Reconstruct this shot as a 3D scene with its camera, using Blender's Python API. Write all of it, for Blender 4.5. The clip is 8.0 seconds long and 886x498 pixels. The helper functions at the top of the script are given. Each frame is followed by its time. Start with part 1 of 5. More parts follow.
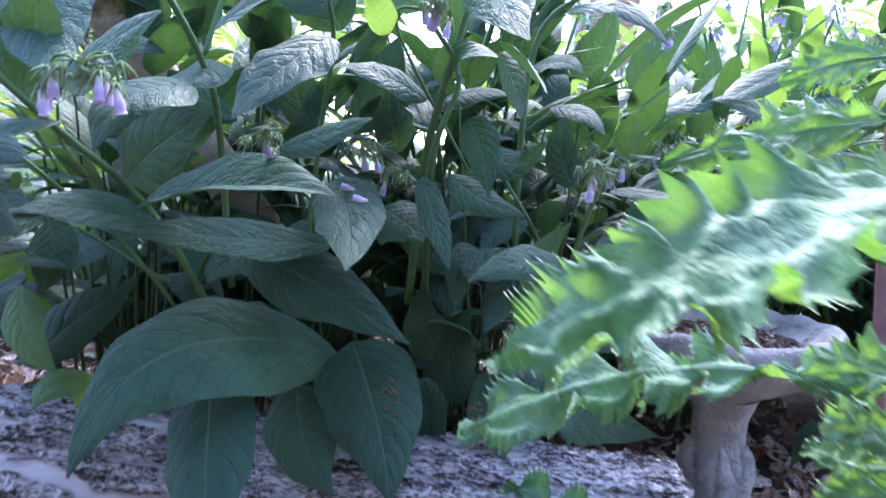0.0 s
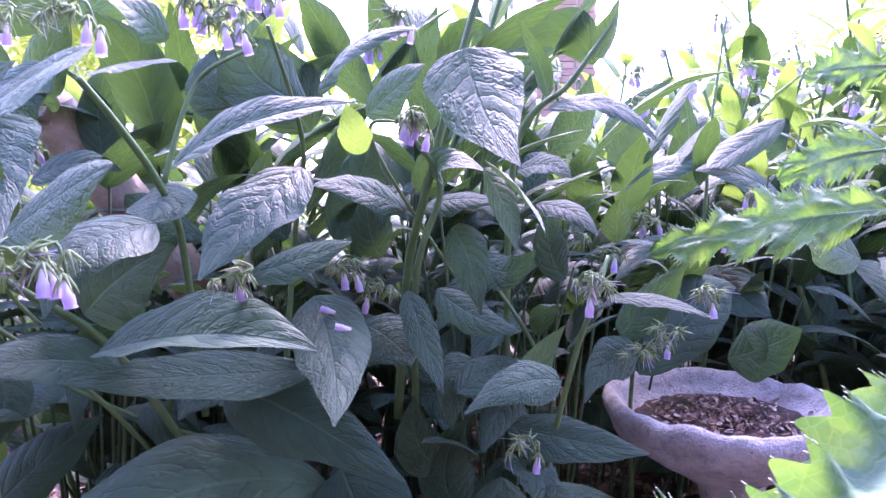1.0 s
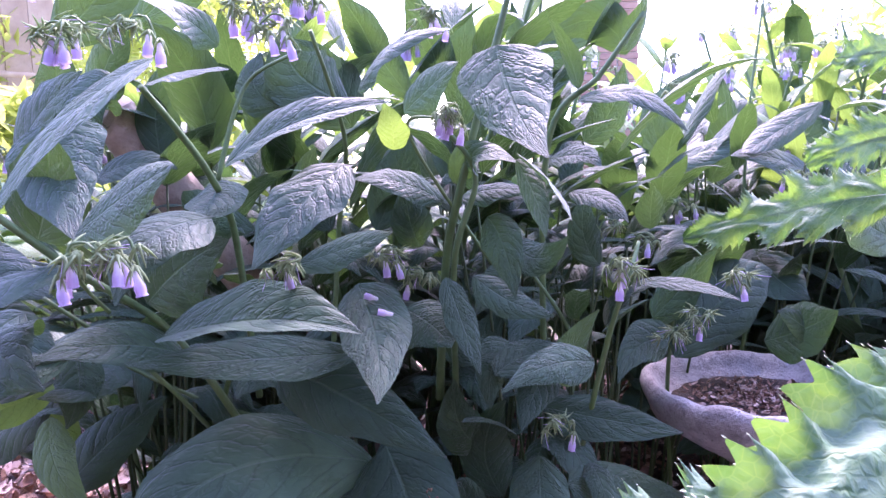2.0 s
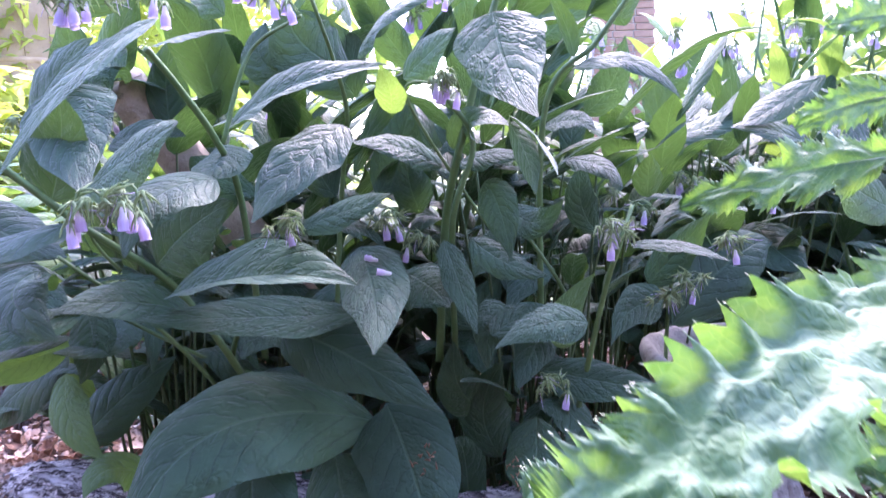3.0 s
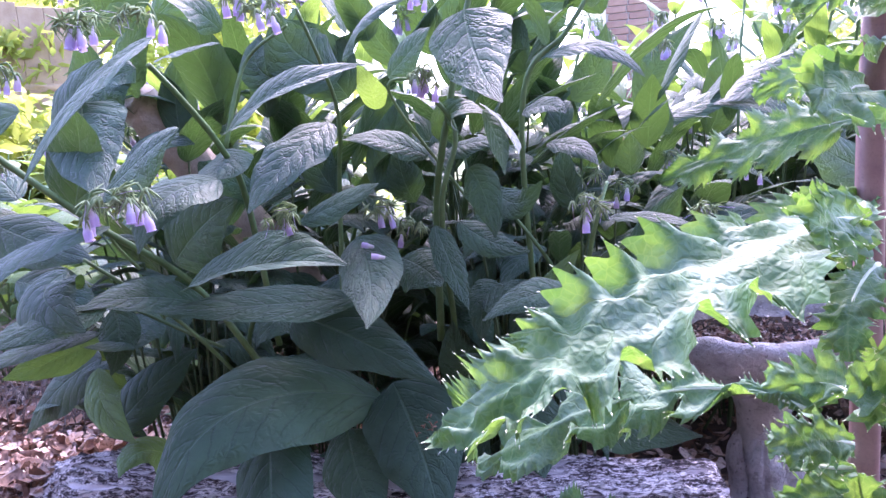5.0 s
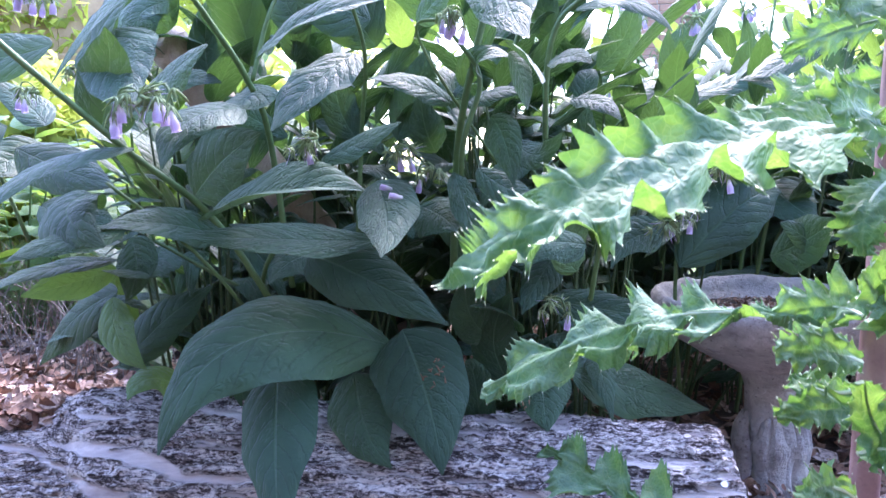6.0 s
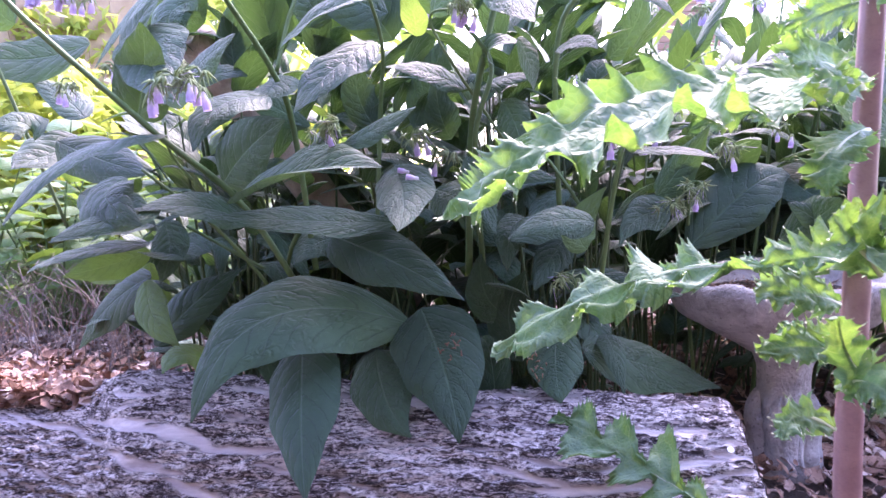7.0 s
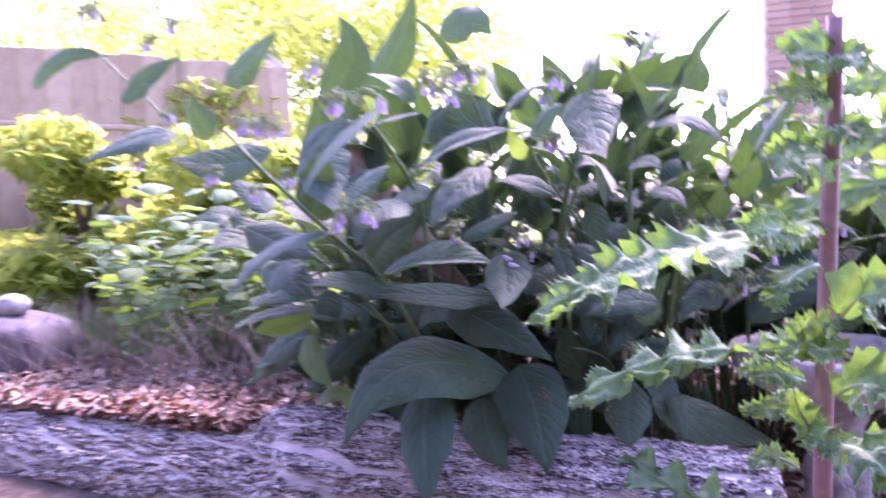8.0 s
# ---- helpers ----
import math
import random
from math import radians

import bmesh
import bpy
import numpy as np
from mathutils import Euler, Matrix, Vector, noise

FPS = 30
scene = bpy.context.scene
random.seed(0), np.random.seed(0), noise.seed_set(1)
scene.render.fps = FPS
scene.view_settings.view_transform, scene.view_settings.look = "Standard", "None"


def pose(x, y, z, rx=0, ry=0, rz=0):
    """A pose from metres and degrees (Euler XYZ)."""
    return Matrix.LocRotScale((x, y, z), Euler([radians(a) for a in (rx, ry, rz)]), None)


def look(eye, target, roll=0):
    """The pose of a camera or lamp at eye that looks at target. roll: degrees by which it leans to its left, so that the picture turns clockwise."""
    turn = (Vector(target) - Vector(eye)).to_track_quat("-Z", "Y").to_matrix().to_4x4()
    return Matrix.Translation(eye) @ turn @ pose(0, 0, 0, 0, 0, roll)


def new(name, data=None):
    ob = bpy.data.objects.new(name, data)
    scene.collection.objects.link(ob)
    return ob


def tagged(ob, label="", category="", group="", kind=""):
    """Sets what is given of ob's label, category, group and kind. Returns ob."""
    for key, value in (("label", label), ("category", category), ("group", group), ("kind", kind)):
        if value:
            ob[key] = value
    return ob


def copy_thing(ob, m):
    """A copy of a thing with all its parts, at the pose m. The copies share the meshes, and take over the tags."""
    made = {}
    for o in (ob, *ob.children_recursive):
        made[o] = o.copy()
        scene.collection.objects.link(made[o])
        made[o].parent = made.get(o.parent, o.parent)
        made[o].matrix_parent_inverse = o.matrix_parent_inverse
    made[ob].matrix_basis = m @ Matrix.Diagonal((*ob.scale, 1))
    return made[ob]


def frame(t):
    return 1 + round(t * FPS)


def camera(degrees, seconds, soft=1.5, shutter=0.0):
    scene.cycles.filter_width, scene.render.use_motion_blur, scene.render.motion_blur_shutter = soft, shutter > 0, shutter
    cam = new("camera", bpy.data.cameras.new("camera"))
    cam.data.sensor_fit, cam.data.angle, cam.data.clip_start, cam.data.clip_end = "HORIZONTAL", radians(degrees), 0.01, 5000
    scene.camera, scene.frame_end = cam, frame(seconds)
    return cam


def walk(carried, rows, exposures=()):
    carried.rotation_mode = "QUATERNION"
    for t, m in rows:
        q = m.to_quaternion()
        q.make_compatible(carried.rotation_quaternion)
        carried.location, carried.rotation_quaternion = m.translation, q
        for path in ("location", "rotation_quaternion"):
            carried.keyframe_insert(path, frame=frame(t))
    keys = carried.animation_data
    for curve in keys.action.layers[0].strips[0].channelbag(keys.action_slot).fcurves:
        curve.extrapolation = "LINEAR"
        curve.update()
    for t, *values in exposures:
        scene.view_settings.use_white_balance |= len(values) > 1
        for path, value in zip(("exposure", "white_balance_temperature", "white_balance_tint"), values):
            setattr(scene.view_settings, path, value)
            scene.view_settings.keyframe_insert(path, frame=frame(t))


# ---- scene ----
cam = camera(63.3, 8.0, soft=1.5, shutter=0.5)
PATH = [
    (0, (0.005, 0.006, 0.534), (0.003, 1.988, 0.264), 3.3),
    (0.5, (-0.026, 0.076, 0.575), (0.031, 2.057, 0.302), 1.9),
    (1, (-0.014, 0.069, 0.618), (0.062, 2.059, 0.427), 0.0),
    (1.5, (-0.008, 0.044, 0.623), (-0.015, 2.033, 0.413), -1.3),
    (3, (0.013, 0.007, 0.597), (-0.08, 1.989, 0.344), -1.2),
    (3.5, (0.049, -0.031, 0.576), (-0.112, 1.943, 0.295), -3.0),
    (4, (0.053, -0.042, 0.577), (-0.115, 1.932, 0.306), -3.3),
    (4.2, (0.06, -0.041, 0.582), (-0.107, 1.937, 0.331), -3.8),
    (5.3, (0.061, -0.053, 0.581), (-0.118, 1.925, 0.339), -4.8),
    (5.5, (0.059, -0.053, 0.563), (-0.125, 1.926, 0.338), -3.1),
    (6, (0.058, -0.063, 0.517), (-0.162, 1.91, 0.279), -1.4),
    (6.5, (0.064, -0.081, 0.506), (-0.185, 1.892, 0.285), -1.9),
    (7, (0.073, -0.107, 0.488), (-0.213, 1.861, 0.271), -2.2),
    (7.5, (0.102, -0.192, 0.527), (-0.245, 1.769, 0.338), -4.0),
    (8, (0.126, -0.358, 0.553), (-0.439, 1.559, 0.473), -1.6),
]
EXPOSURES = [
    (0.0, 3.26, 5710, 21), (0.3, 3.53, 5660, 25), (0.5, 3.89, 5660, 40), (1.0, 3.62, 5910, 63), (1.5, 3.47, 6060, 67), (3.0, 3.58, 6090, 43),
    (4.0, 3.48, 6290, 51), (5.5, 3.36, 5960, 43), (6.0, 3.55, 5940, 29), (6.5, 3.66, 6110, 37), (7.0, 3.69, 6460, 51), (7.5, 3.66, 6410, 59), (8.0, 3.38, 6260, 69),
]
walk(cam, [(t, look(eye, target, roll)) for t, eye, target, roll in PATH], EXPOSURES)

# ---- light: hazy sky, a soft sun high behind the bed ----
SUN_TO = Vector((0.08, 0.66, 0.75)).normalized()
world = bpy.data.worlds.new("world")
scene.world = world
world.use_nodes = True
sky = world.node_tree.nodes.new("ShaderNodeTexSky")
sky.sky_type = 'NISHITA'
sky.sun_disc = False
sky.sun_elevation = math.asin(SUN_TO.z)
sky.sun_rotation = math.atan2(SUN_TO.x, SUN_TO.y)
world.node_tree.links.new(sky.outputs[0], world.node_tree.nodes["Background"].inputs[0])
world.node_tree.nodes["Background"].inputs[1].default_value = 0.145
sun = new("sun", bpy.data.lights.new("sun", "SUN"))
sun.data.energy, sun.data.angle, sun.data.color = 1.45, radians(28), (1.0, 0.97, 0.93)
sun.matrix_world = look(SUN_TO * 20, (0, 0, 0))


# ---- materials ----
class Nodes:
    """A small wrapper that keeps node trees short."""

    def __init__(self, name, rough=0.6):
        self.mat = bpy.data.materials.new(name)
        self.mat.use_nodes = True
        self.tree = self.mat.node_tree
        self.bsdf = self.tree.nodes["Principled BSDF"]
        self.out = self.tree.nodes["Material Output"]
        self.bsdf.inputs["Roughness"].default_value = rough

    def add(self, kind, ins=(), **props):
        n = self.tree.nodes.new(kind)
        for k, val in props.items():
            setattr(n, k, val)
        for k, val in dict(ins).items():
            if isinstance(val, bpy.types.NodeSocket):
                self.tree.links.new(val, n.inputs[k])
            else:
                n.inputs[k].default_value = val
        return n

    def link(self, a, b):
        self.tree.links.new(a, b)

    def math(self, op, a, b=0.0, c=0.0):
        return self.add("ShaderNodeMath", {0: a, 1: b, 2: c}, operation=op).outputs[0]

    def step(self, val, lo, hi):
        return self.add("ShaderNodeMapRange", {0: val, 1: lo, 2: hi}, interpolation_type="SMOOTHSTEP").outputs[0]

    def noise(self, scale, detail=4.0, co=None, rough=0.6, dist=0.0):
        co = co or self.add("ShaderNodeTexCoord").outputs["Object"]
        return self.add("ShaderNodeTexNoise", {"Vector": co, "Scale": scale, "Detail": detail, "Roughness": rough, "Distortion": dist}).outputs[0]

    def ramp(self, fac, *stops):
        n = self.add("ShaderNodeValToRGB", {0: fac})
        els = n.color_ramp.elements
        while len(els) < len(stops):
            els.new(0.5)
        for e, (at, col) in zip(els, stops):
            e.position, e.color = at, (*col, 1)
        return n.outputs[0]

    def mix(self, fac, a, b, blend="MIX"):
        n = self.add("ShaderNodeMix", data_type="RGBA", blend_type=blend)
        for i, val in ((0, fac), (6, a), (7, b)):
            if isinstance(val, bpy.types.NodeSocket):
                self.link(val, n.inputs[i])
            else:
                n.inputs[i].default_value = (*val, 1) if isinstance(val, tuple) else val
        return n.outputs[2]

    def bump(self, height, strength=0.4, distance=0.002):
        self.link(self.add("ShaderNodeBump", {"Height": height, "Strength": strength, "Distance": distance}).outputs[0], self.bsdf.inputs["Normal"])

    def base(self, col):
        if isinstance(col, tuple):
            self.bsdf.inputs["Base Color"].default_value = (*col, 1)
        else:
            self.link(col, self.bsdf.inputs["Base Color"])

    def thin(self, share, col):
        """Let light through, as a leaf or petal does."""
        tr = self.add("ShaderNodeBsdfTranslucent")
        if isinstance(col, tuple):
            tr.inputs[0].default_value = (*col, 1)
        else:
            self.link(col, tr.inputs[0])
        mx = self.add("ShaderNodeMixShader", {0: share, 1: self.bsdf.outputs[0], 2: tr.outputs[0]})
        self.link(mx.outputs[0], self.out.inputs[0])


def leaf_material(name, dark, light, rib, glow, share=0.3, rough=0.5, veins=8.0, puff=0.7):
    """A hairy leaf: arched side veins and a fine net pressed into a quilted blade, and a sunken midrib."""
    n = Nodes(name, rough)
    uv = n.add("ShaderNodeUVMap").outputs[0]
    sep = n.add("ShaderNodeSeparateXYZ", {0: uv})
    u, v = sep.outputs[0], sep.outputs[1]
    rand = n.add("ShaderNodeObjectInfo").outputs["Random"]
    a = n.math("ABSOLUTE", n.math("MULTIPLY_ADD", v, 2.0, -1.0))
    side = n.math("GREATER_THAN", v, 0.5)
    seat = n.add("ShaderNodeCombineXYZ", {0: u, 1: v, 2: n.math("MULTIPLY", rand, 9.0)}).outputs[0]
    wander = n.math("MULTIPLY_ADD", n.noise(7, 3, seat), 0.55, n.math("MULTIPLY_ADD", side, 0.37, n.math("MULTIPLY", rand, 3.0)))
    arc = n.math("MULTIPLY_ADD", u, veins, n.math("MULTIPLY", n.math("POWER", a, 1.35), -2.1))
    q = n.math("ABSOLUTE", n.math("SUBTRACT", n.math("FRACT", n.math("ADD", arc, wander)), 0.5))
    lateral = n.math("MULTIPLY", n.step(q, 0.42, 0.495), n.math("SUBTRACT", 1.0, n.step(a, 0.72, 0.96)))
    mid = n.math("SUBTRACT", 1.0, n.step(a, 0.012, 0.05))
    skew = n.add("ShaderNodeCombineXYZ", {0: n.math("ADD", n.math("MULTIPLY_ADD", a, -0.16, u), n.math("MULTIPLY", n.noise(9, 2, seat), 0.10)), 1: n.math("MULTIPLY_ADD", n.noise(8, 2, seat), 0.14, v), 2: n.math("MULTIPLY", rand, 9.0)})
    cells = n.add("ShaderNodeTexVoronoi", {"Vector": n.add("ShaderNodeMapping", {0: skew.outputs[0], 3: (25.0, 10.0, 1.0)}).outputs[0], "Scale": 1.0}, feature="DISTANCE_TO_EDGE").outputs[0]
    net = n.math("SUBTRACT", 1.0, n.step(cells, 0.0, 0.07))
    quilt = n.math("MULTIPLY", n.step(n.noise(5, 2, seat), 0.38, 0.62), n.math("MULTIPLY_ADD", rand, 0.7, 0.3))
    tone = n.math("ADD", n.math("MULTIPLY", n.noise(24, 6, None, 0.65), 0.8), n.math("MULTIPLY", rand, 0.35))
    col = n.mix(n.step(tone, 0.25, 0.9), dark, light)
    grooves = n.math("MAXIMUM", n.math("MULTIPLY", lateral, 0.42), n.math("MULTIPLY", net, n.math("MULTIPLY", quilt, 0.5)))
    col = n.mix(grooves, col, tuple(c * 0.55 for c in dark))
    col = n.mix(n.math("MULTIPLY", mid, 0.5), col, rib)
    specks = n.step(n.noise(190, 2), 0.72, 0.77)
    col = n.mix(n.math("MULTIPLY", specks, n.math("MULTIPLY", n.step(n.noise(9, 3), 0.5, 0.65), 0.5)), col, tuple(min(1, c * 2.4) for c in light))
    n.base(col)
    n.bsdf.inputs["Specular IOR Level"].default_value = 0.36
    n.bsdf.inputs["Sheen Weight"].default_value = 0.14
    n.bsdf.inputs["Sheen Roughness"].default_value = 0.4
    n.bsdf.inputs["Sheen Tint"].default_value = (0.80, 0.92, 1.0, 1)
    n.link(n.math("MULTIPLY_ADD", n.noise(60, 3), 0.25, rough - 0.12), n.bsdf.inputs["Roughness"])
    bulge = n.math("MULTIPLY", n.step(cells, 0.0, 0.34), n.math("MULTIPLY_ADD", quilt, 0.75, 0.12))
    pillow = n.math("MULTIPLY", n.math("SUBTRACT", 1.0, n.step(q, 0.1, 0.5)), 0.26)
    h = n.math("ADD", n.math("ADD", bulge, pillow), n.math("MULTIPLY", n.noise(330, 3), 0.10))
    h = n.math("SUBTRACT", h, n.math("ADD", n.math("MULTIPLY", mid, 0.6), n.math("MULTIPLY", lateral, 0.35)))
    n.bump(h, puff, 0.0032)
    n.thin(share, n.mix(n.math("MULTIPLY", grooves, 0.6), glow, tuple(c * 0.5 for c in glow)))
    return n.mat


def thistle_material():
    """A waxy thin leaf: grey-green bloom in patches, pale veins, light shining through yellow-green."""
    n = Nodes("thistle_leaf", 0.5)
    uv = n.add("ShaderNodeUVMap").outputs[0]
    sep = n.add("ShaderNodeSeparateXYZ", {0: uv})
    u, v = sep.outputs[0], sep.outputs[1]
    a = n.math("ABSOLUTE", n.math("MULTIPLY_ADD", v, 2.0, -1.0))
    q = n.math("FRACT", n.math("ADD", n.math("MULTIPLY_ADD", u, 11.0, n.math("MULTIPLY", a, -1.3)), n.math("MULTIPLY", n.noise(50, 3), 0.9)))
    lateral = n.step(n.math("ABSOLUTE", n.math("SUBTRACT", q, 0.5)), 0.44, 0.5)
    mid = n.math("SUBTRACT", 1.0, n.step(a, 0.03, 0.08))
    cells = n.add("ShaderNodeTexVoronoi", {"Vector": n.add("ShaderNodeTexCoord").outputs["Object"], "Scale": 190.0}, feature="DISTANCE_TO_EDGE").outputs[0]
    net = n.math("SUBTRACT", 1.0, n.step(cells, 0.0, 0.085))
    col = n.mix(n.step(n.noise(45, 6, None, 0.7), 0.3, 0.7), (0.05, 0.125, 0.055), (0.10, 0.20, 0.10))
    col = n.mix(n.math("MULTIPLY", n.step(n.noise(30, 5, None, 0.65), 0.42, 0.60), 0.5), col, (0.19, 0.29, 0.22))
    veins = n.math("MAXIMUM", n.math("MULTIPLY", lateral, 0.6), n.math("MULTIPLY", net, 0.35))
    col = n.mix(n.math("MULTIPLY", veins, 0.6), col, (0.22, 0.34, 0.14))
    col = n.mix(n.math("MULTIPLY", mid, 0.25), col, (0.30, 0.42, 0.22))
    n.base(col)
    n.bsdf.inputs["Specular IOR Level"].default_value = 0.3
    n.link(n.math("MULTIPLY_ADD", n.noise(70, 4), 0.3, 0.46), n.bsdf.inputs["Roughness"])
    h = n.math("ADD", n.noise(60, 4, None, 0.55), n.math("MULTIPLY", n.step(cells, 0.0, 0.4), 0.3))
    h = n.math("ADD", h, n.math("MULTIPLY", n.noise(260, 3), 0.12))
    n.bump(n.math("SUBTRACT", h, n.math("MULTIPLY", lateral, 0.3)), 0.55, 0.003)
    glow = n.mix(n.step(n.noise(40, 4), 0.35, 0.65), (0.14, 0.33, 0.04), (0.28, 0.50, 0.06))
    n.bsdf.inputs["Sheen Weight"].default_value = 0.12
    n.bsdf.inputs["Sheen Roughness"].default_value = 0.35
    n.thin(0.30, n.mix(n.math("MULTIPLY", veins, 0.5), glow, (0.5, 0.66, 0.18)))
    return n.mat


def plain_material(name, a, b, rough=0.6, scale=40.0, bump=0.2, share=0.0, glow=(0, 0, 0), depth=0.002):
    n = Nodes(name, rough)
    rand = n.add("ShaderNodeObjectInfo").outputs["Random"]
    tone = n.math("ADD", n.math("MULTIPLY", n.noise(scale, 6), 0.8), n.math("MULTIPLY", rand, 0.25))
    col = n.mix(n.step(tone, 0.3, 0.85), a, b)
    fine = n.noise(scale * 9, 3)
    col = n.mix(n.math("MULTIPLY", n.step(fine, 0.5, 0.8), 0.35), col, tuple(c * 0.6 for c in a))
    n.base(col)
    n.bump(n.math("ADD", n.noise(scale * 3, 5), n.math("MULTIPLY", fine, 0.4)), bump, depth)
    if share:
        n.thin(share, glow)
    return n.mat


def petal_material(name, top, mouth):
    """A thin bell, whitish at its tube and lilac to the mouth, with faint lengthwise veins."""
    n = Nodes(name, 0.55)
    sep = n.add("ShaderNodeSeparateXYZ", {0: n.add("ShaderNodeTexCoord").outputs["Object"]})
    fade = n.step(n.math("ADD", sep.outputs[2], n.math("MULTIPLY_ADD", n.noise(300, 3), 0.006, -0.003)), -0.012, -0.003)
    col = n.mix(fade, mouth, top)
    streak = n.add("ShaderNodeMapping", {0: n.add("ShaderNodeTexCoord").outputs["Object"], 3: (1, 1, 0.1)}).outputs[0]
    col = n.mix(n.math("MULTIPLY", n.step(n.noise(900, 2, streak), 0.5, 0.65), 0.3), col, tuple(c * 0.72 for c in mouth))
    n.base(col)
    n.bump(n.noise(900, 2, streak), 0.3, 0.0005)
    n.thin(0.4, col)
    return n.mat


LEAF = leaf_material("comfrey_leaf", (0.022, 0.058, 0.034), (0.050, 0.112, 0.062), (0.080, 0.155, 0.085), (0.16, 0.34, 0.06), 0.12, 0.60)
# brighter leaf for young tops and weeds; also paints backlight into some comfrey leaves
LEAF_YOUNG_BACKLIT = leaf_material("comfrey_leaf_young_backlit", (0.07, 0.15, 0.055), (0.14, 0.26, 0.10), (0.20, 0.32, 0.12), (0.30, 0.48, 0.07), 0.30, 0.5)
THISTLE = thistle_material()
STEM = plain_material("green_stem", (0.07, 0.14, 0.045), (0.13, 0.23, 0.085), 0.55, 60)
THISTLE_STEM = plain_material("purple_stem", (0.20, 0.10, 0.11), (0.34, 0.20, 0.19), 0.45, 50)
PETAL = petal_material("lilac_petal", (0.82, 0.80, 0.83), (0.62, 0.51, 0.76))
PETAL_PALE = petal_material("pale_petal", (0.82, 0.80, 0.82), (0.66, 0.56, 0.78))
CALYX = plain_material("hairy_calyx", (0.20, 0.29, 0.13), (0.38, 0.47, 0.26), 0.7, 150, 0.3, 0.3, (0.35, 0.5, 0.18))
DRY = plain_material("dry_calyx", (0.20, 0.10, 0.05), (0.32, 0.2, 0.1), 0.8, 100)


def part(name, bm, material, parent, label=""):
    """One mesh object from a bmesh (or a ready mesh), under a thing or a part."""
    me = bm
    if isinstance(bm, bmesh.types.BMesh):
        me = bpy.data.meshes.new(name)
        bm.to_mesh(me)
        bm.free()
    if material and not me.materials:
        me.materials.append(material)
    ob = new(name, me)
    ob.parent = parent
    if parent is not None:
        ob.matrix_parent_inverse = Matrix.Identity(4)
        ob.matrix_basis = parent_space(parent).inverted() @ Matrix.Identity(4)
    if label:
        ob["label"] = label
    return ob


def parent_space(ob):
    """The world matrix of an object from its own and its parents' bases."""
    m = ob.matrix_basis.copy()
    while ob.parent is not None:
        ob = ob.parent
        m = ob.matrix_basis @ m
    return m


def smooth(me):
    me.polygons.foreach_set("use_smooth", [True] * len(me.polygons))
    return me


def sheet(name, rows, cols, at, uv=True, closed=False):
    """A grid mesh from a function at(i, j) -> (place, (u, v))."""
    verts, uvs, faces = [], [], []
    for i in range(rows):
        for j in range(cols):
            p, t = at(i, j)
            verts.append(tuple(p))
            uvs.append(t)
    wrap = cols if closed else cols - 1
    for i in range(rows - 1):
        for j in range(wrap):
            k = (j + 1) % cols
            faces.append((i * cols + j, i * cols + k, (i + 1) * cols + k, (i + 1) * cols + j))
    me = bpy.data.meshes.new(name)
    me.from_pydata(verts, [], faces)
    if uv:
        layer = me.uv_layers.new(name="UVMap")
        loops = np.zeros(len(me.loops), dtype=np.int32)
        me.loops.foreach_get("vertex_index", loops)
        layer.data.foreach_set("uv", np.array(uvs, dtype=np.float32)[loops].ravel())
    return smooth(me)


def joined(name, pieces):
    """One mesh out of lists of (verts, faces)."""
    verts, faces = [], []
    for vs, fs in pieces:
        o = len(verts)
        verts.extend(tuple(p) for p in vs)
        faces.extend(tuple(i + o for i in f) for f in fs)
    me = bpy.data.meshes.new(name)
    me.from_pydata(verts, [], faces)
    return smooth(me)


def spline(points, n):
    """Points evenly along a smooth curve through the given ones."""
    ps = [Vector(p) for p in points]
    ps = [ps[0] * 2 - ps[1], *ps, ps[-1] * 2 - ps[-2]]
    out = []
    for s in range(n):
        x = s / (n - 1) * (len(ps) - 3)
        k = min(int(x), len(ps) - 4)
        t = x - k
        a, b, c, d = ps[k:k + 4]
        out.append(0.5 * (2 * b + (c - a) * t + (2 * a - 5 * b + 4 * c - d) * t * t + (3 * b - a - 3 * c + d) * t ** 3))
    return out


def tube(points, r0, r1, n=14, sides=7, ridge=0.0, tip=False):
    """Verts and faces of a tapering tube along a smooth curve."""
    line = spline(points, n) if len(points) > 2 else [Vector(points[0]).lerp(Vector(points[1]), i / (n - 1)) for i in range(n)]
    verts, faces = [], []
    side = Vector((0.31, 0.2, 0.93)).cross(line[1] - line[0]).normalized()
    for i, p in enumerate(line):
        t = (line[min(i + 1, n - 1)] - line[max(i - 1, 0)]).normalized()
        side = (side - t * side.dot(t)).normalized()
        up = t.cross(side)
        r = r0 + (r1 - r0) * i / (n - 1)
        if tip and i == n - 1:
            r *= 0.05
        for k in range(sides):
            a = 2 * math.pi * k / sides
            rr = r * (1 + ridge * math.cos(a * 4))
            verts.append(p + (side * math.cos(a) + up * math.sin(a)) * rr)
    for i in range(n - 1):
        for k in range(sides):
            m = (k + 1) % sides
            faces.append((i * sides + k, i * sides + m, (i + 1) * sides + m, (i + 1) * sides + k))
    faces.append(tuple(range(sides - 1, -1, -1)))
    faces.append(tuple((n - 1) * sides + k for k in range(sides)))
    return verts, faces


# ---- plants ----
def plant(name, base, label, category, group=""):
    p = new(name)
    p.matrix_basis = pose(*base)
    p.empty_display_size = 0.05
    return tagged(p, label, category, group)


def curve3(b, m, t):
    b, m, t = Vector(b), Vector(m), Vector(t)
    c = m * 2 - (b + t) / 2
    return lambda u: b * (1 - u) ** 2 + c * 2 * u * (1 - u) + t * u * u


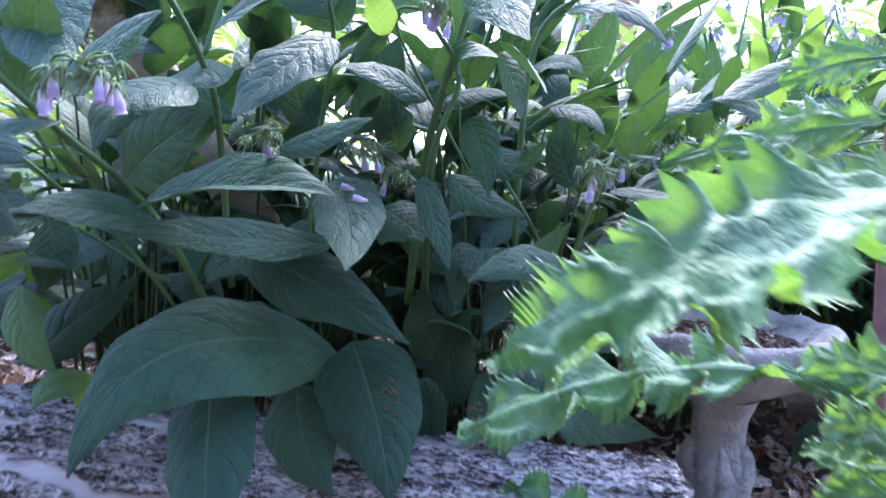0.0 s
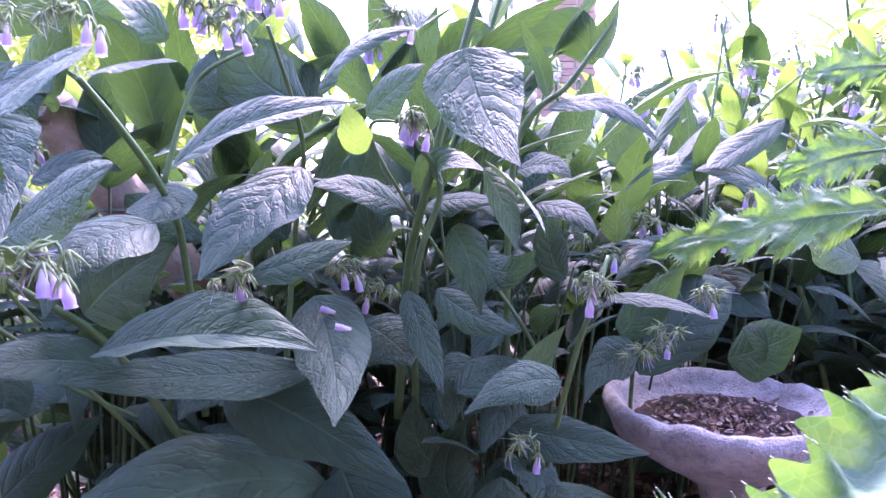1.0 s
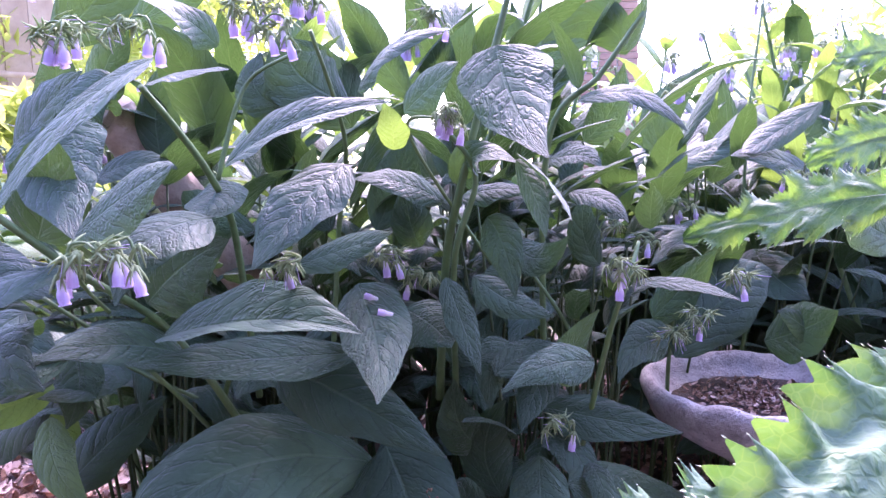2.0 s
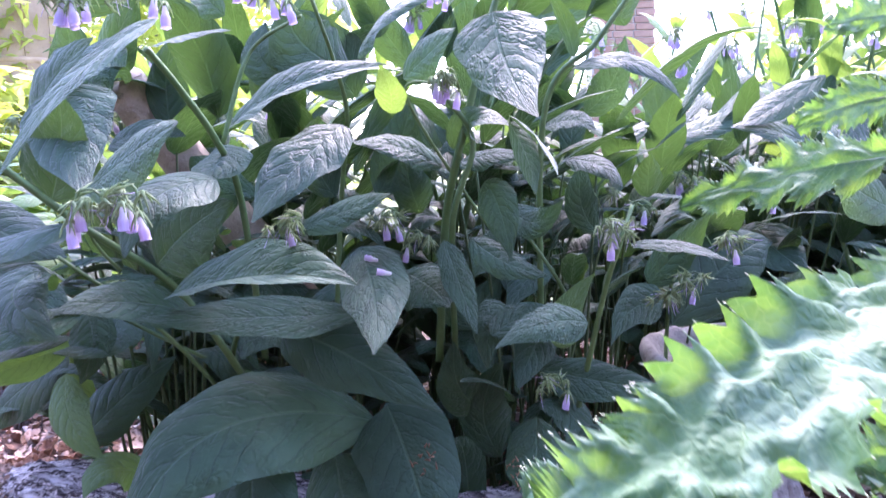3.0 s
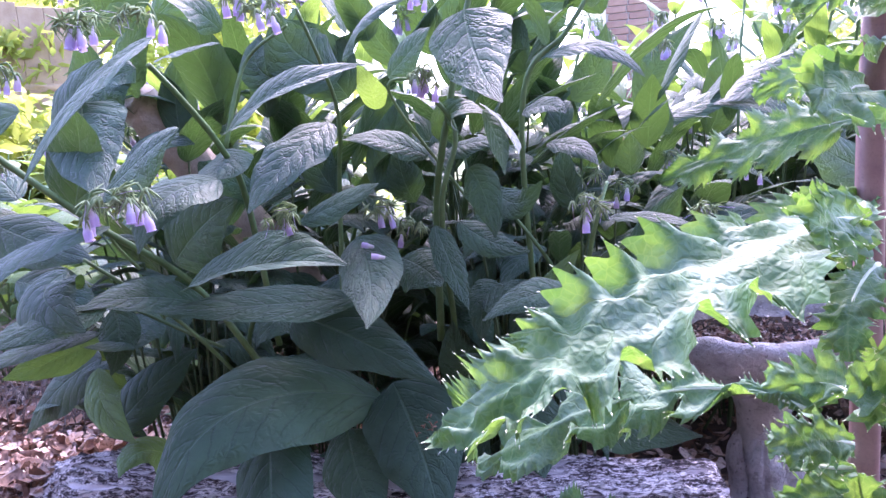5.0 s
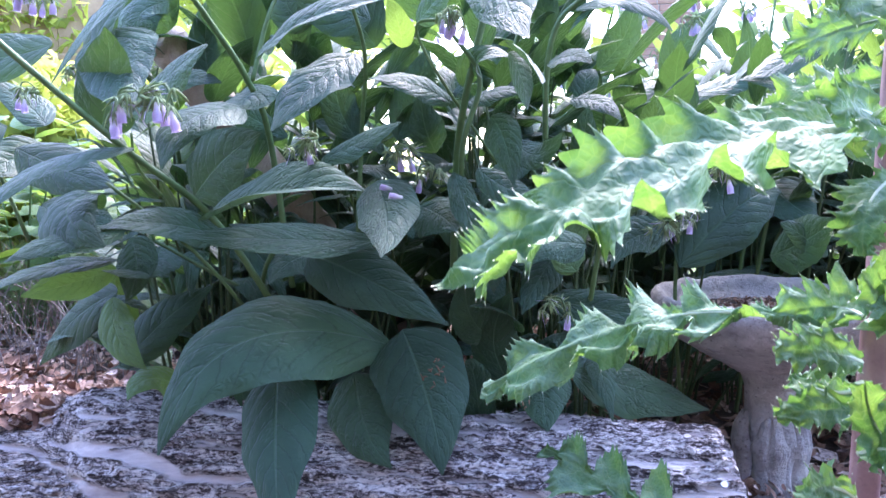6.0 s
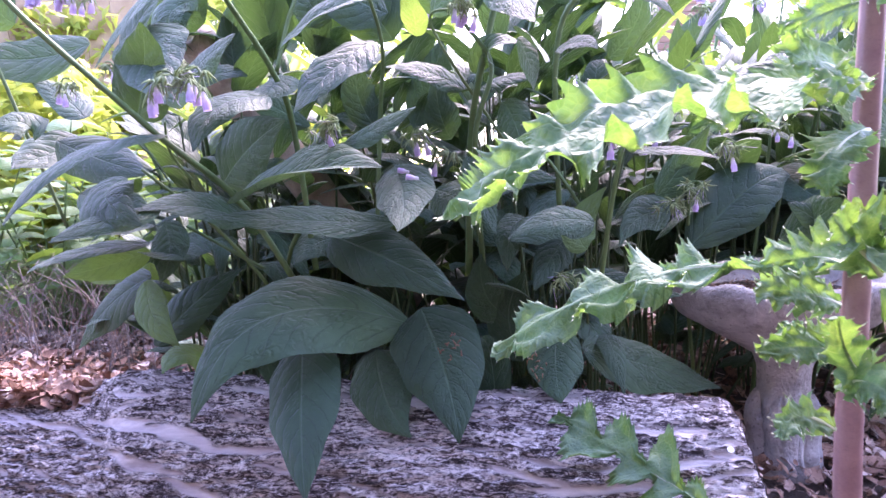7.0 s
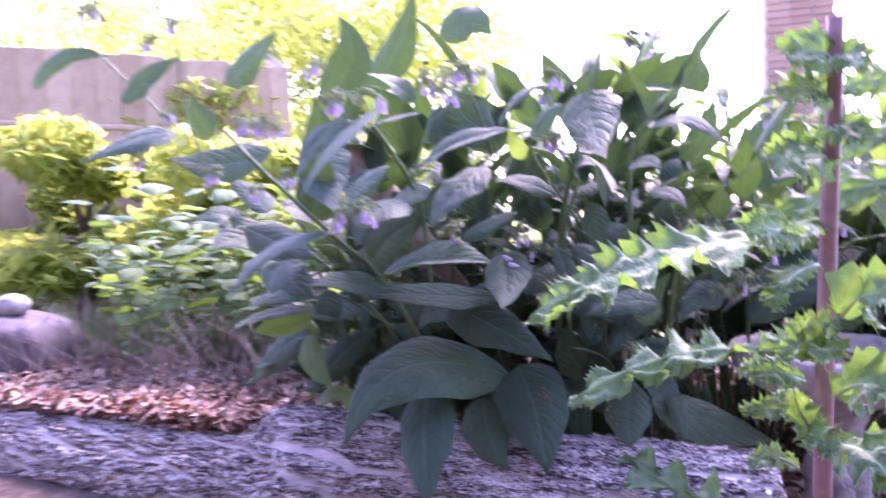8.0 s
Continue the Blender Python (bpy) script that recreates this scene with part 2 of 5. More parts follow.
def leaf_mesh(b, m, t, width, normal, rng, rows=34, half=6, fold=0.22, broad=False):
    line, n0 = curve3(b, m, t), Vector(normal)
    ph, ph2, wave = rng.uniform(0, 6.3), rng.uniform(0, 6.3), rng.uniform(0.02, 0.06)
    arch = rng.uniform(0.12, 0.28)
    skew = rng.uniform(-0.05, 0.05)
    p0, p1 = (0.46, 1.28) if broad else (0.70, 1.18)
    top = (p0 / (p0 + p1)) ** p0 * (p1 / (p0 + p1)) ** p1

    def at(i, j):
        u, v = i / (rows - 1), (j - half) / half
        p = line(u)
        tan = (line(min(1, u + 0.01)) - line(max(0, u - 0.01))).normalized()
        s = tan.cross(n0).normalized()
        n = s.cross(tan)
        w = 0.51 * width * (max(u, 0) ** p0 * max(1 - u, 0) ** p1) / top + 0.0012
        w *= 1 + 0.05 * math.sin(17 * u + ph) * (1 if v > 0 else 0.6) + skew * (1 if v > 0 else -1)
        a = abs(v)
        puff = 0.015 * width * noise.noise(Vector((u * 9, v * 3.2, ph))) * min(1, u * 5, (1 - u) * 5, a * 4)
        lift = w * (fold * a - arch * 1.7 * a * a) + wave * w * a * a * (math.sin(11 * u + ph) + 0.6 * math.sin(23 * u + ph2 + 2 * v))
        return p + s * (v * w) + n * (lift + puff), (u, v * 0.5 + 0.5)

    return sheet("leaf", rows, 2 * half + 1, at)


LEAF_RNG = random.Random(7)


def leaf(p, b, m, t, width, normal, material=None, broad=False, fold=0.22):
    me = leaf_mesh(b, m, t, width, normal, LEAF_RNG, fold=fold, broad=broad)
    me.materials.append(material or LEAF)
    return part("leaf", me, None, p)


def stem(p, points, r0, r1):
    thistle = p.name.startswith("sow")
    me = joined("stem", [tube(points, r0, r1, 26, 32 if thistle else 9, 0.06)])
    return part("stem", me, THISTLE_STEM if thistle else STEM, p, "purplish ribbed stem" if thistle else "")


def thistle_leaf(p, b, m, t, width, normal, lobes, deep, lyre=0.0):
    """A frilled leaf: rounded lobes along a crimped edge set with fine prickly teeth."""
    rng, line, n0 = LEAF_RNG, curve3(b, m, t), Vector(normal)
    size = (Vector(b) - Vector(m)).length + (Vector(m) - Vector(t)).length
    teeth = max(3, round(size / lobes / 0.0044))
    rows, half, ph = min(720, 10 * teeth * lobes + 1), 9, rng.uniform(0, 6.3)
    shift = {1: rng.uniform(0, 0.3), -1: rng.uniform(0.3, 0.6)}
    vary = [rng.uniform(0.70, 1.12) for _ in range(2 * lobes + 8)]
    roll = [rng.uniform(-1, 1) for _ in range(2 * lobes + 8)]

    def hump(x):
        x = x % 1.0
        if deep > 0.6:
            return (max(0.0, math.sin(math.pi * x ** 1.2) - 0.3) / 0.7) ** 0.6
        return (0.5 - 0.5 * math.cos(2 * math.pi * x ** 1.15)) ** 0.55

    def at(i, j):
        u, v = i / (rows - 1), (j - half) / half
        sg, a = 1 if v > 0 else -1, abs(v)
        p0 = line(u)
        tan = (line(min(1, u + 0.01)) - line(max(0, u - 0.01))).normalized()
        s = tan.cross(n0).normalized()
        n = s.cross(tan)
        x = max(0.0, u * lobes + shift[sg] + 0.35 * noise.noise(Vector((u * lobes * 0.7, sg * 3, ph))))
        k = int(x) * 2 + (sg > 0)
        lobe = hump(x) * (1 + (vary[k] - 1) * math.sin(math.pi * (x % 1.0)))
        env = min(1, (u * 2.6) ** 0.7 + 0.10) * max(1 - u, 0) ** (0.42 - 0.15 * lyre) * 1.12 * (1 - lyre * (0.62 - 0.8 * u))
        if lyre > 0.5:
            env *= 0.16 + 0.84 * min(1.0, max(0.0, (u - 0.12) / 0.28)) ** 1.5
        hw = 0.56 * width * env
        edge = hw * ((1 - deep) + deep * lobe) + 0.0012
        f = (x * teeth + 0.3 * noise.noise(Vector((x * 3, sg, ph)))) % 1.0
        peak = (f / 0.62 if f < 0.62 else (1 - f) / 0.38) ** 1.3
        big = 0.95 + 0.5 * noise.noise(Vector((x * teeth * 0.6, sg * 2, ph + 3)))
        spike = min(0.0080, 0.26 * hw + 0.002) * (0.45 + 0.55 * min(1, lobe)) * (peak * big - 0.25)
        # the edge is too long for the blade, so it rises and falls once a lobe, each lobe in its own way
        wave = 0.70 * math.sin(2 * math.pi * x + ph) + 0.40 * roll[k] * math.sin(math.pi * (x % 1.0))
        wave += 0.30 * math.sin(4.3 * math.pi * x + ph) * a + 0.34 * noise.noise(Vector((x * 2.3, sg * 9, ph + 4)))
        lift = edge * (0.10 * a - 0.04 * a * a) + hw * 0.34 * wave * a ** 1.6
        lift += width * (0.11 * noise.noise(Vector((u * lobes * 1.3, v * 2.4, ph))) + 0.02 * noise.noise(Vector((u * lobes * 5, v * 6, ph)))) * min(1, a * 4)
        lift -= 0.45 * max(0.0, lyre - 0.4) * edge * a ** 1.3
        slope = math.atan(0.7 * wave) * a
        back = tan * (0.18 * width * env * lobe * a * a)
        w = a * edge * (1 - 0.16 * abs(wave) * a)
        if deep > 0.6:
            w = min(w, hw * (1 - deep) * a * 1.5 + max(0.0, edge - hw * (1 - deep)) * a ** 1.2)
        point = (s * sg * math.cos(slope) + n * (math.sin(slope) + 0.35) + tan * 0.45) * (spike * a ** 6)
        return p0 + s * (sg * w) + n * lift + back + point, (u, v * 0.5 + 0.5)

    me = sheet("leaf", rows, 2 * half + 1, at)
    me.materials.append(THISTLE)
    ob = part("leaf", me, None, p)
    # pale midrib below the blade
    part("midrib", joined("midrib", [tube([line(k / 8) - Vector(normal) * 0.0017 for k in range(9)], 0.0019, 0.0005, 20, 6)]), RIB, ob)
    # spines at the points of the margin
    pieces = []
    for j in (0, 2 * half):
        edge = [at(i, j)[0] for i in range(rows)]
        near = [at(i, j + (1 if j == 0 else -1))[0] for i in range(rows)]
        far = [(edge[i] - near[i]).length for i in range(rows)]
        for i in range(3, rows - 3):
            if far[i] >= max(far[i - 3:i + 4]) and far[i] > far[i - 3] + 1e-5:
                d = (edge[i] - near[i]).normalized() * rng.uniform(0.0009, 0.0018)
                pieces.append(tube([edge[i] - d * 0.4, edge[i] + d], 0.00034, 0.00008, 2, 4))
    part("spine", joined("spine", pieces), RIB, ob, "pale prickles along the leaf margin")["kind"] = "stuff"
    return ob


# stalks inside the clumps, coloured darker than the stems for the shade there
STALK_SHADED = plain_material("leaf_stalk", (0.035, 0.07, 0.02), (0.07, 0.12, 0.04), 0.6, 60)
RIB = plain_material("pale_rib", (0.45, 0.52, 0.33), (0.58, 0.63, 0.45), 0.5, 80)


def lathe(profile, sides, flare=0.0):
    verts, faces = [], []
    for i, (r, z) in enumerate(profile):
        for k in range(sides):
            a = 2 * math.pi * k / sides
            wob = 1 + flare * (i / (len(profile) - 1)) ** 4 * math.cos(5 * a)
            verts.append(Vector((r * wob * math.cos(a), r * wob * math.sin(a), z)))
    for i in range(len(profile) - 1):
        for k in range(sides):
            m = (k + 1) % sides
            faces.append((i * sides + k, i * sides + m, (i + 1) * sides + m, (i + 1) * sides + k))
    return verts, faces


# the pieces of the flowers, hanging down from their origin
BELL = joined("bell", [lathe([(0.0009, 0), (0.0020, -0.0008), (0.0023, -0.0035), (0.0024, -0.0062), (0.0032, -0.0080), (0.0036, -0.0100), (0.0035, -0.0132), (0.0031, -0.0150), (0.0036, -0.0162)], 15, 0.20)])
BELL.materials.append(PETAL)
BELL_PALE = BELL.copy()
BELL_PALE.materials[0] = PETAL_PALE
STYLE = joined("style", [tube([(0, 0, 0), (0.0006, 0, -0.012), (0, 0, -0.021)], 0.0003, 0.00022, 5, 4)])
STYLE.materials.append(PETAL_PALE)


def sepals(seed):
    rng, pieces = random.Random(seed), []
    for k in range(5):
        a = 2 * math.pi * k / 5 + rng.uniform(-0.2, 0.2)
        out, ln = rng.uniform(0.25, 0.8), rng.uniform(0.009, 0.014)
        d = Vector((math.cos(a) * out, math.sin(a) * out, -1)).normalized()
        q = Vector((math.cos(a), math.sin(a), 0)) * 0.0012
        pieces.append(tube([q, q + d * ln * 0.55 + q * 0.5, q + d * ln], 0.0010, 0.0002, 5, 5))
    pieces.append(lathe([(0.0004, 0.0012), (0.0016, 0.0004), (0.0019, -0.001), (0.0014, -0.0026)], 8))
    for k in range(22):
        a, z = rng.uniform(0, 6.3), rng.uniform(-0.006, 0.001)
        q = Vector((math.cos(a) * 0.0016, math.sin(a) * 0.0016, z))
        pieces.append(tube([q, q + Vector((math.cos(a) * 0.0022, math.sin(a) * 0.0022, -0.0010))], 0.00013, 0.00005, 2, 3))
    return joined("calyx", pieces)


CALYCES = [sepals(s) for s in range(4)]
for c in CALYCES:
    c.materials.append(CALYX)
CLUSTER_RNG = random.Random(21)


def flower_cluster(p, at, bells, calyces):
    """A coiled cyme: a curled stalk, bristly calyces along it, and a few bells that hang from them."""
    rng, at = CLUSTER_RNG, Vector(at)
    lean = rng.choice((-1, 1))
    r = 0.017
    arc = [at + Vector((lean * r * (1.5 * k / 5 - 0.8), rng.uniform(-0.002, 0.002), r * (0.2 + 0.5 * math.sin(math.pi * k / 5)) - (0.012 if k == 0 else 0))) for k in range(6)]
    stalk = part("cyme", joined("cyme", [tube(arc, 0.0012, 0.0007, 16, 6)]), STEM, p, "curled flower stalk")
    line = spline(arc, 40)
    base = parent_space(stalk).inverted()
    for k in range(calyces + bells):
        q = line[min(39, 6 + int(33 * k / max(1, calyces + bells - 1)))]
        tilt = pose(0, 0, 0, rng.uniform(-38, 38), rng.uniform(-38, 38), rng.uniform(0, 360))
        bare = k % 2 == 1 or bells == 0 or k >= 2 * bells
        if not bare:
            tilt = pose(0, 0, 0, rng.uniform(-14, 14), rng.uniform(-14, 14), rng.uniform(0, 360))
        elif rng.random() < 0.5:
            tilt = pose(0, 0, 0, rng.uniform(-110, 110), rng.uniform(-110, 110), rng.uniform(0, 360))
        foot = q + Vector((rng.uniform(-0.010, 0.010), rng.uniform(-0.008, 0.008), rng.uniform(-0.004, 0.002) - (0.011 if not bare else 0.003)))
        m = base @ Matrix.Translation(foot) @ tilt
        big = Matrix.Scale(rng.uniform(1.0, 1.35) if bare else 1.15, 4)
        ob = part("calyx", rng.choice(CALYCES), None, stalk)
        ob.matrix_basis = m @ big
        if not bare:
            fl = part("bell", BELL if rng.random() < 0.75 else BELL_PALE, None, stalk, "lilac bell-shaped bloom")
            fl.matrix_basis = m @ Matrix.Translation((0, 0, -0.003)) @ Matrix.Scale(rng.uniform(0.95, 1.15), 4)
        elif rng.random() < 0.7:
            st = part("style", STYLE, None, stalk)
            st.matrix_basis = m
    return stalk


def inner_leaves(p, centre, spread, n, seed, size=(0.12, 0.21), lift=(0.05, 0.45), front=-9.0):
    """Leaves on long stalks that rise from the crown of a clump and bend outwards."""
    rng, c = random.Random(seed), Vector(centre)
    for k in range(n):
        a = rng.uniform(0, 2 * math.pi)
        d = Vector((math.cos(a), math.sin(a), 0))
        z, out, ln = rng.uniform(*lift), rng.uniform(0.03, spread), rng.uniform(*size)
        b = c + d * out + Vector((0, 0, z))
        up = rng.uniform(-0.6, 0.45) + 1.1 * max(0.0, z - 0.3)
        t = b + d * ln * rng.uniform(0.45, 0.9) + Vector((0, 0, ln * up))
        m = (b + t) / 2 + Vector((0, 0, ln * rng.uniform(0.05, 0.22)))
        if min(t.y, m.y) < front or (0.18 < t.x < 0.68 and t.y < 1.25 and 0.7 < t.y and t.z < 0.42):
            continue
        nrm = (Vector((0, 0, 1)) - d * rng.uniform(-0.5, 0.6)).normalized()
        me = leaf_mesh(b, m, t, ln * rng.uniform(0.26, 0.37) * (0.85 if z > 0.4 else 1.0), nrm, rng, 20, 4)
        me.materials.append(LEAF)
        ob = part("leaf", me, None, p)
        if k % 3:
            continue
        part("leaf_stalk", joined("leaf_stalk", [tube([c + d * 0.5 * out, c + d * out * 0.8 + Vector((0, 0, z * 0.6)), b + (t - b) * 0.03], 0.0028, 0.0016, 9, 5)]), STALK_SHADED, ob)


def build_comfrey_b():
    p = plant('comfrey_plant', (-0.04, 0.98, 0.02), 'tall comfrey clump with big dark green leaves hanging over the log', 'comfrey')
    leaf(p, (-0.311, 0.740, 0.457), (-0.188, 0.660, 0.491), (-0.086, 0.591, 0.493), 0.080, (0.000, -0.500, 0.866), fold=0.62)
    leaf(p, (-0.119, 0.800, 0.424), (-0.228, 0.740, 0.434), (-0.320, 0.680, 0.446), 0.064, (0.000, -0.552, 0.834))
    leaf(p, (-0.121, 0.820, 0.497), (-0.089, 0.710, 0.458), (-0.078, 0.613, 0.428), 0.072, (0.000, -0.862, 0.507), broad=True)
    leaf(p, (-0.205, 0.800, 0.410), (-0.109, 0.760, 0.375), (-0.024, 0.716, 0.337), 0.081, (0.000, -0.781, 0.625), broad=True)
    leaf(p, (-0.023, 0.800, 0.505), (-0.005, 0.780, 0.457), (0.012, 0.758, 0.409), 0.036, (0.518, -0.830, 0.207))
    # a backlit leaf: its light is put into the brighter leaf colour
    leaf(p, (-0.069, 0.720, 0.641), (-0.066, 0.690, 0.660), (-0.068, 0.640, 0.677), 0.027, (0.000, -0.981, -0.196), LEAF_YOUNG_BACKLIT)
    leaf(p, (0.033, 0.754, 0.741), (0.044, 0.700, 0.681), (0.066, 0.620, 0.629), 0.086, (-0.10, -0.985, 0.14), broad=True)
    leaf(p, (0.047, 0.680, 0.631), (0.068, 0.620, 0.608), (0.076, 0.565, 0.582), 0.036, (0.62, -0.78, 0.05))
    leaf(p, (0.046, 0.700, 0.628), (0.059, 0.660, 0.596), (0.064, 0.620, 0.564), 0.024, (-0.621, -0.777, 0.104))
    leaf(p, (-0.110, 0.840, 0.281), (-0.258, 0.710, 0.321), (-0.329, 0.630, 0.216), 0.128, (-0.101, -0.740, 0.665))
    leaf(p, (-0.243, 0.770, 0.271), (-0.215, 0.670, 0.205), (-0.193, 0.610, 0.134), 0.091, (0.000, -0.914, 0.406), broad=True)
    leaf(p, (-0.159, 0.820, 0.251), (-0.136, 0.770, 0.197), (-0.097, 0.730, 0.164), 0.087, (-0.103, -0.927, 0.361), broad=True)
    leaf(p, (-0.096, 0.830, 0.306), (-0.055, 0.760, 0.233), (-0.036, 0.715, 0.163), 0.113, (0.101, -0.909, 0.404), broad=True)
    leaf(p, (-0.023, 0.800, 0.587), (-0.069, 0.780, 0.609), (-0.112, 0.750, 0.613), 0.039, (0.000, -0.733, 0.680))
    leaf(p, (-0.006, 0.820, 0.589), (0.030, 0.800, 0.599), (0.068, 0.780, 0.595), 0.036, (0.000, -0.625, 0.781))
    leaf(p, (-0.011, 0.800, 0.606), (0.012, 0.780, 0.635), (0.049, 0.720, 0.626), 0.034, (0.228, -0.912, 0.342))
    leaf(p, (-0.180, 0.780, 0.524), (-0.119, 0.750, 0.545), (-0.072, 0.720, 0.562), 0.042, (0.000, -0.733, 0.680))
    leaf(p, (-0.136, 0.920, 0.674), (-0.171, 0.900, 0.729), (-0.208, 0.860, 0.775), 0.084, (0.000, -0.949, 0.316))
    leaf(p, (-0.107, 0.950, 0.751), (-0.121, 0.940, 0.794), (-0.147, 0.900, 0.831), 0.045, (-0.206, -0.928, 0.309))
    leaf(p, (-0.103, 0.740, 0.698), (-0.064, 0.700, 0.734), (-0.012, 0.660, 0.739), 0.053, (0.000, -0.651, 0.759))
    leaf(p, (-0.063, 0.800, 0.682), (-0.032, 0.780, 0.707), (-0.005, 0.750, 0.725), 0.051, (-0.105, -0.843, 0.527))
    leaf(p, (0.023, 0.800, 0.570), (0.039, 0.780, 0.539), (0.049, 0.760, 0.489), 0.041, (-0.195, -0.976, 0.098))
    leaf(p, (0.124, 0.820, 0.381), (0.117, 0.830, 0.411), (0.150, 0.840, 0.459), 0.047, (0.406, -0.914, 0.000), LEAF_YOUNG_BACKLIT)
    leaf(p, (-0.072, 0.840, 0.464), (-0.039, 0.800, 0.453), (-0.018, 0.760, 0.438), 0.063, (0.000, -0.848, 0.530))
    leaf(p, (-0.467, 0.800, 0.263), (-0.410, 0.820, 0.321), (-0.361, 0.860, 0.359), 0.063, (0.000, -0.848, 0.530))
    leaf(p, (-0.054, 0.880, 0.466), (0.005, 0.900, 0.408), (0.045, 0.920, 0.462), 0.057, (0.000, -0.949, 0.316))
    leaf(p, (-0.197, 0.860, 0.401), (-0.239, 0.840, 0.396), (-0.259, 0.800, 0.371), 0.062, (0.000, -0.759, 0.651))
    leaf(p, (-0.001, 0.860, 0.127), (-0.004, 0.840, 0.230), (-0.016, 0.820, 0.266), 0.046, (0.000, -0.981, 0.196))
    stem(p, [(-0.035, 0.880, 0.345), (-0.023, 0.840, 0.514), (-0.006, 0.800, 0.597), (0.029, 0.800, 0.730), (0.051, 0.800, 0.809)], 0.0054, 0.0034)
    stem(p, [(-0.166, 0.880, 0.362), (-0.145, 0.850, 0.554), (-0.126, 0.800, 0.641), (-0.130, 0.760, 0.695), (-0.143, 0.720, 0.753)], 0.0034, 0.0020)
    stem(p, [(-0.295, 0.860, 0.339), (-0.276, 0.840, 0.389), (-0.242, 0.820, 0.437)], 0.0034, 0.0027)
    stem(p, [(-0.015, 0.880, 0.355), (-0.013, 0.800, 0.523), (0.011, 0.790, 0.611), (-0.020, 0.780, 0.665)], 0.0041, 0.0027)
    stem(p, [(0.038, 0.860, 0.497), (-0.055, 0.760, 0.655), (-0.020, 0.730, 0.672)], 0.0020, 0.0014)
    flower_cluster(p, (-0.083, 0.790, 0.531), 2, 8)
    flower_cluster(p, (-0.055, 0.800, 0.505), 1, 10)
    flower_cluster(p, (-0.015, 0.730, 0.672), 5, 10)
    flower_cluster(p, (-0.032, 0.850, 0.790), 3, 10)
    flower_cluster(p, (0.092, 1.100, 0.903), 5, 8)
    leaf(p, (-0.240, 1.000, 0.714), (-0.214, 1.000, 0.786), (-0.179, 1.000, 0.842), 0.055, (0.000, -0.979, 0.206))
    leaf(p, (-0.069, 1.000, 0.717), (-0.109, 0.980, 0.773), (-0.132, 0.950, 0.823), 0.043, (-0.102, -0.973, 0.205))
    leaf(p, (-0.025, 1.050, 0.737), (-0.046, 1.020, 0.800), (-0.072, 1.000, 0.861), 0.057, (0.000, -0.979, 0.206))
    leaf(p, (0.005, 1.050, 0.682), (-0.001, 1.050, 0.767), (0.016, 1.050, 0.849), 0.051, (0.102, -0.973, 0.205))
    leaf(p, (-0.108, 0.900, 0.549), (-0.079, 0.900, 0.616), (-0.064, 0.900, 0.668), 0.054, (0.000, -0.979, 0.206))
    leaf(p, (-0.162, 0.900, 0.550), (-0.187, 0.900, 0.605), (-0.178, 0.900, 0.651), 0.048, (0.000, -0.979, 0.206))
    leaf(p, (-0.053, 0.880, 0.530), (-0.064, 0.860, 0.564), (-0.068, 0.850, 0.610), 0.045, (0.000, -0.995, 0.100))
    leaf(p, (0.018, 0.880, 0.283), (-0.011, 0.860, 0.319), (-0.016, 0.860, 0.374), 0.054, (0.000, -0.995, 0.100))
    leaf(p, (0.040, 0.880, 0.219), (0.019, 0.870, 0.285), (0.044, 0.860, 0.349), 0.062, (0.000, -0.995, 0.100))
    flower_cluster(p, (-0.243, 0.950, 0.828), 6, 5)
    flower_cluster(p, (-0.194, 0.950, 0.829), 5, 5)
    return p


